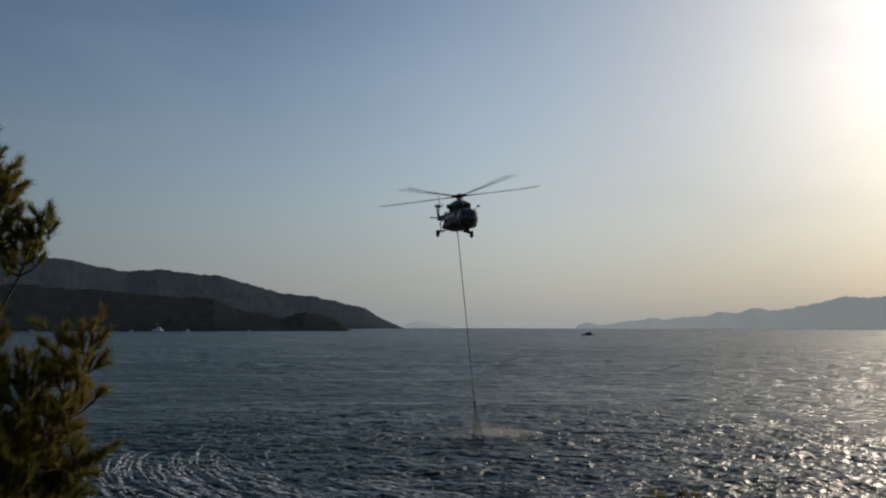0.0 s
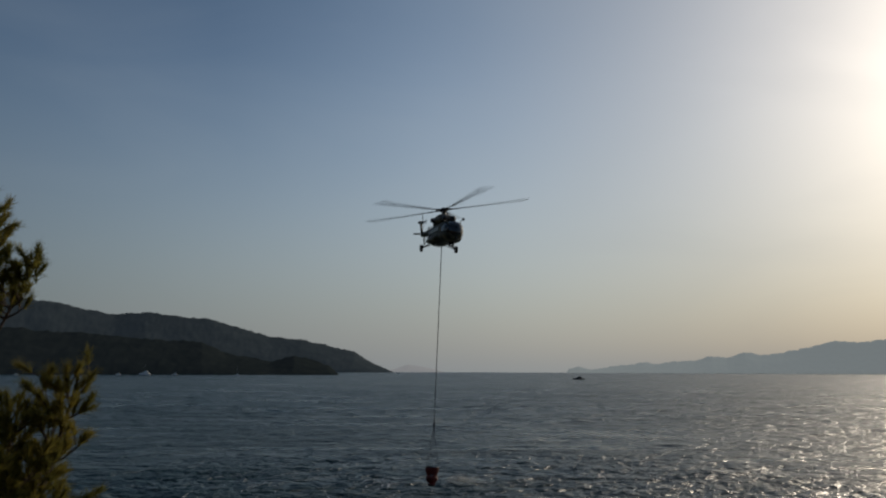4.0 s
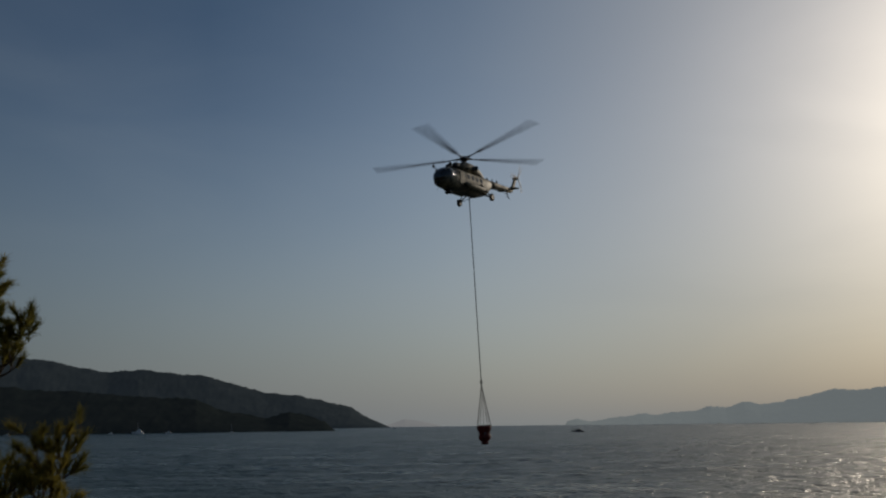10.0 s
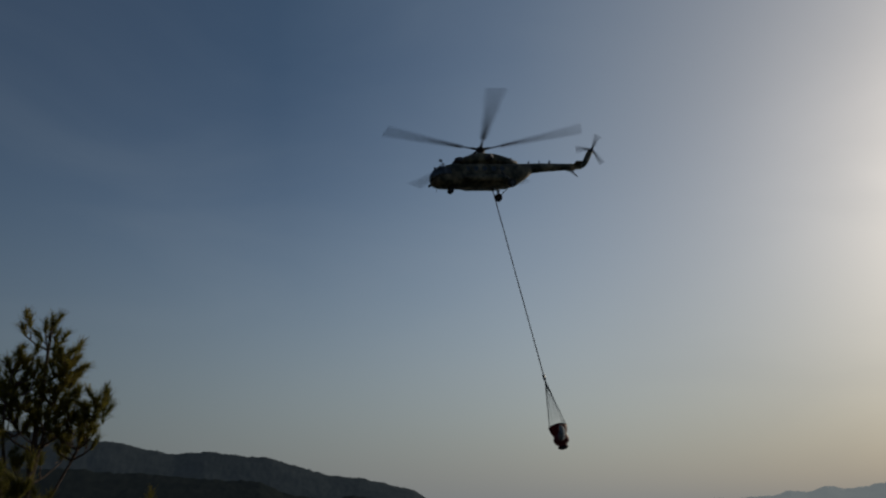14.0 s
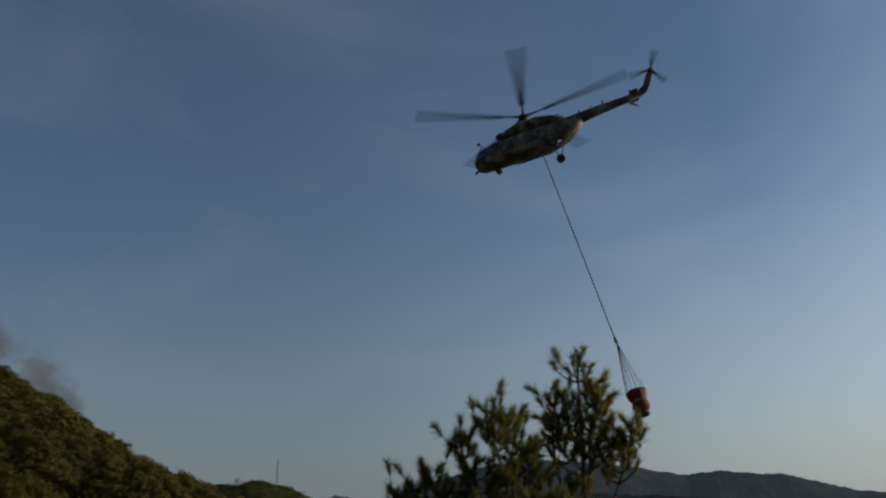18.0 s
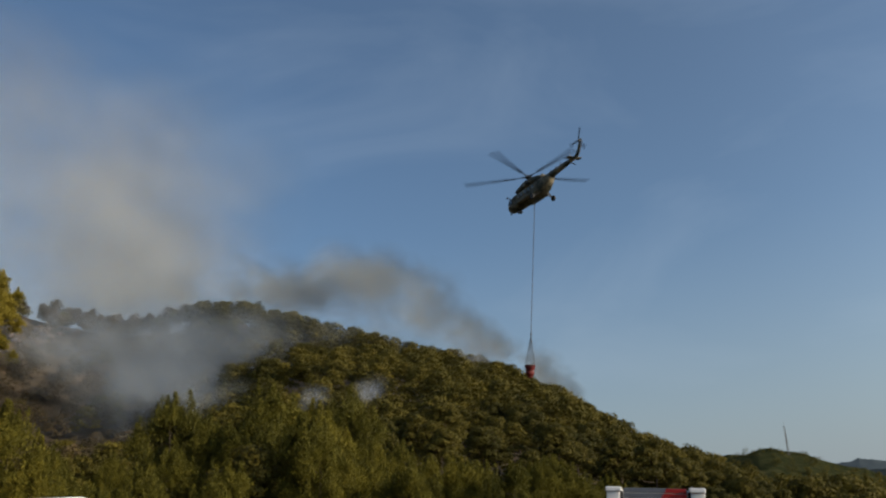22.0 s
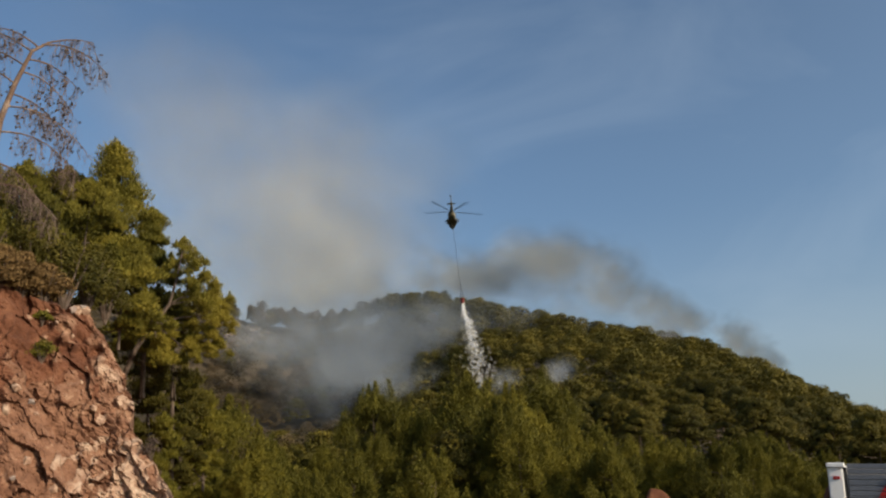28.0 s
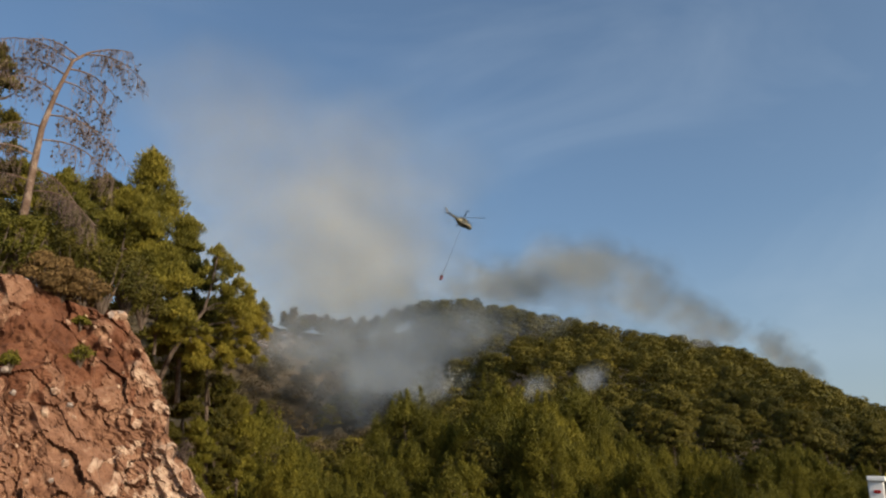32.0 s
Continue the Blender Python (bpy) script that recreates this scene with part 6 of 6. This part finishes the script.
# ---- what moves ----
def motions():
    flight = [
        (0, 2.03, 102.16, 28.46, 167.0, 2.0, 0.0),
        (0.5, 2.01, 101.86, 28.83, 166.9, 2.1, 0.0),
        (1, 1.84, 101.44, 29.35, 166.8, 2.1, 0.0),
        (1.5, 1.80, 101.03, 29.77, 166.8, 2.2, 0.0),
        (2, 1.65, 100.63, 30.14, 166.7, 2.2, 0.0),
        (2.5, 1.47, 100.25, 30.36, 166.6, 2.3, 0.0),
        (3, 1.41, 99.85, 30.71, 166.5, 2.3, 0.0),
        (3.5, 1.27, 99.44, 31.11, 166.4, 2.4, 0.0),
        (5.5, 1.20, 97.60, 33.49, 166.1, 2.6, 0.0),
        (6, 1.22, 97.13, 34.18, 167.5, 2.7, 0.0),
        (6.5, 1.53, 96.67, 34.94, 171.3, 2.7, 0.0),
        (7, 1.89, 96.18, 35.90, 176.7, 2.8, 0.0),
        (7.5, 2.41, 95.69, 36.78, 182.3, 2.8, 0.0),
        (8, 2.74, 95.13, 37.91, 188.3, 2.9, 0.0),
        (8.5, 3.18, 94.57, 38.94, 194.7, 2.9, 0.0),
        (9, 3.74, 93.84, 40.23, 201.0, 3.0, 0.0),
        (9.5, 3.93, 93.04, 41.37, 207.3, 3.0, 0.0),
        (10, 4.19, 92.15, 42.46, 213.7, 3.0, 0.0),
        (10.5, 4.79, 91.17, 43.45, 219.8, 3.0, 0.0),
        (11, 4.69, 90.04, 44.43, 225.7, 3.0, 0.0),
        (11.5, 4.73, 88.84, 45.30, 231.3, 3.0, 0.0),
        (12, 4.39, 87.42, 46.21, 236.8, 3.1, 0.0),
        (12.5, 3.75, 85.84, 46.71, 242.0, 3.5, 0.0),
        (13, 2.64, 83.84, 47.71, 246.2, 4.1, 0.0),
        (13.5, 1.37, 82.11, 48.01, 249.0, 4.8, 0.0),
        (15.5, -10.58, 73.97, 49.79, 256.1, 8.0, -2.0),
        (16, -14.58, 71.60, 49.98, 255.7, 8.7, -2.3),
        (16.5, -19.72, 68.97, 49.66, 254.3, 9.3, -2.7),
        (17, -24.75, 66.50, 49.98, 253.2, 10.1, -3.0),
        (17.5, -30.12, 64.93, 50.32, 252.2, 11.0, -4.0),
        (18, -36.89, 63.41, 51.04, 251.5, 11.4, -5.0),
        (18.5, -43.36, 62.25, 51.84, 250.8, 11.0, -6.5),
        (19, -51.05, 60.52, 52.86, 250.5, 9.6, -8.0),
        (19.5, -58.35, 59.65, 53.48, 251.0, 7.5, -8.5),
        (20, -67.26, 58.63, 55.04, 251.9, 5.6, -9.0),
        (20.5, -77.13, 59.10, 57.21, 252.5, 4.5, -9.0),
        (21, -88.33, 59.05, 59.86, 253.5, 4.1, -9.0),
        (21.5, -99.13, 58.63, 62.30, 255.2, 4.0, -7.5),
        (22, -110.19, 57.54, 64.88, 257.5, 4.0, -6.0),
        (22.5, -121.40, 56.84, 67.72, 259.8, 4.0, -5.2),
        (23, -133.63, 55.49, 70.89, 261.5, 3.9, -4.5),
        (23.5, -146.32, 54.37, 74.56, 262.5, 3.8, -3.8),
        (24, -159.44, 52.94, 78.44, 263.0, 3.5, -3.0),
        (24.5, -172.51, 51.29, 82.16, 263.5, 3.2, -2.0),
        (25, -185.47, 50.54, 85.73, 264.5, 3.1, -1.0),
        (25.5, -198.78, 48.65, 89.97, 266.3, 3.0, 0.0),
        (27.5, -251.44, 42.04, 107.78, 275.7, 3.0, 0.0),
        (28, -264.23, 40.32, 112.12, 278.3, 3.1, 0.0),
        (28.5, -276.59, 39.15, 116.24, 281.5, 3.4, 0.0),
        (29, -288.50, 38.36, 120.64, 285.0, 3.8, 0.0),
        (29.5, -300.42, 38.22, 124.77, 288.5, 4.1, 0.0),
        (30, -312.49, 37.91, 129.54, 292.7, 4.5, 0.0),
        (30.5, -324.89, 38.76, 134.60, 298.0, 4.9, 0.0),
        (31, -337.50, 39.88, 140.01, 304.0, 5.2, 0.0),
        (31.5, -350.11, 42.55, 144.95, 310.0, 5.6, 0.0),
        (32, -359.05, 45.35, 148.65, 314.3, 5.9, 0.0)]

    def attitude(x, y, z, az, pitch, bank):
        return pose(x, y, z, 0, 0, -az) @ pose(0, 0, 0, -pitch, 0, 0) @ pose(0, 0, 0, 0, bank, 0)

    walk(heli, [(t, attitude(*r)) for t, *r in flight])
    # about 191 turns a minute, clockwise from above
    tilt = pose(0, 0, 0, 3, 7, 0)
    lag = lambda t: np.interp(t, [0, 3, 6, 8, 9, 10, 11, 13, 16, 17, 18, 19, 20, 22, 32], [77, 57, 38, 26, 21, 15, 9, 3, -6, -3, 0, 2, 0, -8, -8])
    walk(main_rotor, [(k / 15, tilt @ pose(0, 0, 0, 0, 0, 24.0 - 1147.3 * (k / 15 - 17.0) + lag(k / 15))) for k in range(481)])
    walk(tail_rotor, [(k / 30, pose(-0.1, -12.66, 0.1, 84.0 * k, 0, 0)) for k in range(961)])
    hang = [
        (0, 1.81, 103.08, 24.29, 0.099, 0.023, -0.995),
        (0.5, 1.80, 102.78, 24.66, 0.075, -0.136, -0.988),
        (1, 1.63, 102.37, 25.19, 0.066, -0.135, -0.989),
        (1.5, 1.58, 101.96, 25.60, 0.050, -0.135, -0.990),
        (2, 1.42, 101.56, 25.97, 0.036, -0.135, -0.990),
        (2.5, 1.25, 101.19, 26.19, 0.023, -0.134, -0.991),
        (3, 1.18, 100.80, 26.54, 0.001, -0.130, -0.992),
        (3.5, 1.04, 100.39, 26.94, -0.018, -0.127, -0.992),
        (5.5, 0.96, 98.56, 29.33, -0.079, -0.101, -0.992),
        (6, 1.00, 98.10, 30.02, -0.075, -0.095, -0.993),
        (6.5, 1.38, 97.66, 30.78, -0.083, -0.021, -0.996),
        (7, 1.83, 97.18, 31.74, -0.081, -0.007, -0.997),
        (7.5, 2.45, 96.70, 32.62, -0.077, 0.051, -0.996),
        (8, 2.89, 96.13, 33.76, -0.054, 0.127, -0.990),
        (8.5, 3.43, 95.55, 34.78, -0.038, 0.140, -0.989),
        (9, 4.10, 94.79, 36.08, -0.020, 0.105, -0.994),
        (9.5, 4.40, 93.94, 37.22, 0.011, 0.055, -0.998),
        (10, 4.75, 93.00, 38.31, 0.044, -0.012, -0.999),
        (10.5, 5.44, 91.95, 39.30, 0.062, -0.005, -0.998),
        (11, 5.41, 90.76, 40.28, 0.099, 0.003, -0.995),
        (11.5, 5.53, 89.47, 41.15, 0.123, 0.010, -0.992),
        (12, 5.25, 87.98, 42.06, 0.148, 0.019, -0.989),
        (12.5, 4.68, 86.33, 42.57, 0.160, -0.110, -0.981),
        (13, 3.65, 84.29, 43.58, 0.174, -0.167, -0.971),
        (13.5, 2.44, 82.53, 43.89, 0.182, -0.224, -0.958),
        (15.5, -9.25, 74.30, 45.74, 0.269, -0.221, -0.937),
        (16, -13.20, 71.96, 45.95, 0.291, -0.200, -0.936),
        (16.5, -18.30, 69.37, 45.64, 0.317, -0.206, -0.926),
        (17, -23.29, 66.94, 45.98, 0.329, -0.193, -0.924),
        (17.5, -28.60, 65.42, 46.35, 0.334, -0.162, -0.929),
        (18, -35.36, 63.93, 47.08, 0.335, -0.125, -0.934),
        (18.5, -41.87, 62.77, 47.87, 0.314, -0.106, -0.944),
        (19, -49.65, 61.02, 48.86, 0.290, -0.057, -0.955),
        (19.5, -57.08, 60.09, 49.42, 0.261, -0.062, -0.963),
        (20, -66.12, 59.01, 50.93, 0.205, -0.040, -0.978),
        (20.5, -76.06, 59.44, 53.09, 0.100, -0.019, -0.995),
        (21, -87.27, 59.37, 55.73, -0.136, 0.071, -0.988),
        (21.5, -98.07, 58.90, 58.16, -0.171, 0.025, -0.985),
        (22, -109.12, 57.77, 60.75, -0.200, -0.023, -0.980),
        (22.5, -120.33, 57.03, 63.58, -0.220, -0.066, -0.973),
        (23, -132.56, 55.65, 66.76, -0.227, -0.084, -0.970),
        (23.5, -145.25, 54.51, 70.43, -0.229, -0.080, -0.970),
        (24, -158.40, 53.07, 74.30, -0.229, -0.069, -0.971),
        (24.5, -171.48, 51.41, 78.01, -0.220, -0.026, -0.975),
        (25, -184.46, 50.64, 81.58, -0.224, -0.023, -0.974),
        (25.5, -197.76, 48.72, 85.81, -0.214, 0.035, -0.976),
        (27.5, -250.42, 41.94, 103.62, -0.222, 0.111, -0.969),
        (28, -263.22, 40.17, 107.97, -0.228, 0.101, -0.968),
        (28.5, -275.56, 38.94, 112.10, -0.238, 0.076, -0.968),
        (29, -287.47, 38.09, 116.50, -0.246, 0.059, -0.967),
        (29.5, -299.38, 37.87, 120.64, -0.259, -0.002, -0.966),
        (30, -311.45, 37.47, 125.41, -0.266, -0.044, -0.963),
        (30.5, -323.87, 38.22, 130.48, -0.275, -0.099, -0.956),
        (31, -336.52, 39.22, 135.90, -0.166, -0.175, -0.971),
        (31.5, -349.18, 41.78, 140.85, -0.123, -0.260, -0.958),
        (32, -358.17, 44.49, 144.56, -0.049, -0.395, -0.917)]
    rows = []
    for t, x, y, z, dx, dy, dz in hang:
        q = Vector((0, 0, -1)).rotation_difference(Vector((dx, dy, dz)))
        rows.append((t, Matrix.Translation((x, y, z)) @ q.to_matrix().to_4x4()))
    walk(sling, rows)
    path = [(t, m @ Vector((0, 0, -26.95)), m @ Vector((0, 0, -28.0))) for t, m in rows]

    def bucket_at(t):
        k = max(0, min(len(path) - 2, sum(1 for p in path if p[0] <= t) - 1))
        (t0, a0, b0), (t1, a1, b1) = path[k], path[k + 1]
        f = (t - t0) / (t1 - t0)
        return a0.lerp(a1, f), b0.lerp(b1, f)

    # the water rides in the bucket, is let go at 25.2 s and later, and falls on the wood
    rng = random.Random(3)
    count = len(splashes)
    for k, o in enumerate(splashes):
        free = 25.25 + 4.3 * (k / count) ** 1.1 + rng.uniform(-0.05, 0.05)
        face = pose(0, 0, 0, rng.uniform(-6, 6), rng.uniform(-5, 5), 84 + rng.uniform(-20, 20)).to_quaternion().to_matrix().to_4x4()
        keys = [(t, Matrix.Translation(a) @ face) for t, a, b in path if t < free - 0.15]
        inside, mouth = bucket_at(free)
        keys.append((free, Matrix.Translation(mouth) @ face))
        side, away, drag = rng.gauss(0, 0.8), rng.gauss(0, 0.8), rng.uniform(1.0, 3.2)
        speed = (bucket_at(free + 0.1)[1] - bucket_at(free - 0.1)[1]) / 0.2
        t = free
        while t < 31.9:
            t = min(t + 0.4, 32.0)
            dt = t - free
            p = mouth + speed * drag * (1 - math.exp(-dt / drag)) + Vector((1.5 * away * dt, 1.45 * side * dt, -(9.0 * dt + 2.2 * dt * dt if dt < 1.6 else 20.0 + 16.0 * (dt - 1.6))))
            floor = land_height(math.degrees(math.atan2(p.x, p.y)), math.hypot(p.x, p.y)) - 3.0
            if p.z < floor:
                keys.append((t, Matrix.Translation((p.x, p.y, floor)) @ face))
                keys.append((min(31.95, t + 0.5), Matrix.Translation((p.x, p.y, floor - 6.0)) @ face))
                break
            keys.append((t, Matrix.Translation(p) @ face))
        if keys[-1][0] < 32.0:
            keys.append((32.0, keys[-1][1]))
        walk(o, keys)
    first = bucket_at(0.0)[0]
    for o, at in spray:
        p = Vector((first.x, first.y, SEA_Z)) + at
        out = Vector((at.x, at.y, 0)) * 0.8
        face = pose(0, 0, 0, 0, 0, 180)
        walk(o, [(0, Matrix.Translation(p) @ face), (2.0, Matrix.Translation(p + out) @ face), (4.0, Matrix.Translation(p + out * 1.7 + Vector((0, 0, -1.2))) @ face),
                 (6.0, Matrix.Translation(p + out * 2 + Vector((0, 0, -4))) @ face), (32.0, Matrix.Translation(p + out * 2 + Vector((0, 0, -4))) @ face)])
    walk(foam, [(0, Matrix.Translation(WASH)), (32.0, Matrix.Translation(WASH) @ pose(0, 0, 0, 0, 0, 9))])
    for o, at, turn, roll, drift in MOVING_PUFFS:
        rows = []
        for t in (0, 8, 16, 24, 32):
            rows.append((t, Matrix.Translation(at + drift * (t - 26)) @ pose(0, 0, 0, 0, 0, turn) @ pose(0, 0, 0, 0, roll + 0.25 * (t - 26), 0)))
        walk(o, rows)
    drive = [(0, -66.0, 0.4, 0), (19.0, -66.0, 0.4, 0), (20.0, -52.0, 0.2, 0), (21.0, -33.5, -0.6, -3), (21.5, -29.0, -1.05, -5), (22.0, -25.4, -1.4, -6), (22.5, -22.2, -1.7, -8), (23.0, -19.1, -2.15, -11), (23.4, -16.4, -2.84, -15),
             (23.7, -14.7, -3.5, -15), (24.0, -12.0, -4.9, -14), (24.4, -8.6, -5.2, 0), (25.0, -3.5, -5.2, 0), (27.0, 14.0, -5.2, 0), (29.0, 34.0, -5.2, 0), (31.0, 56.0, -5.2, 0), (32.0, 62.0, -5.2, 0)]
    walk(van, [(t, pose(x, y, 10.70, 0, 0, r)) for t, x, y, r in drive])


motions()
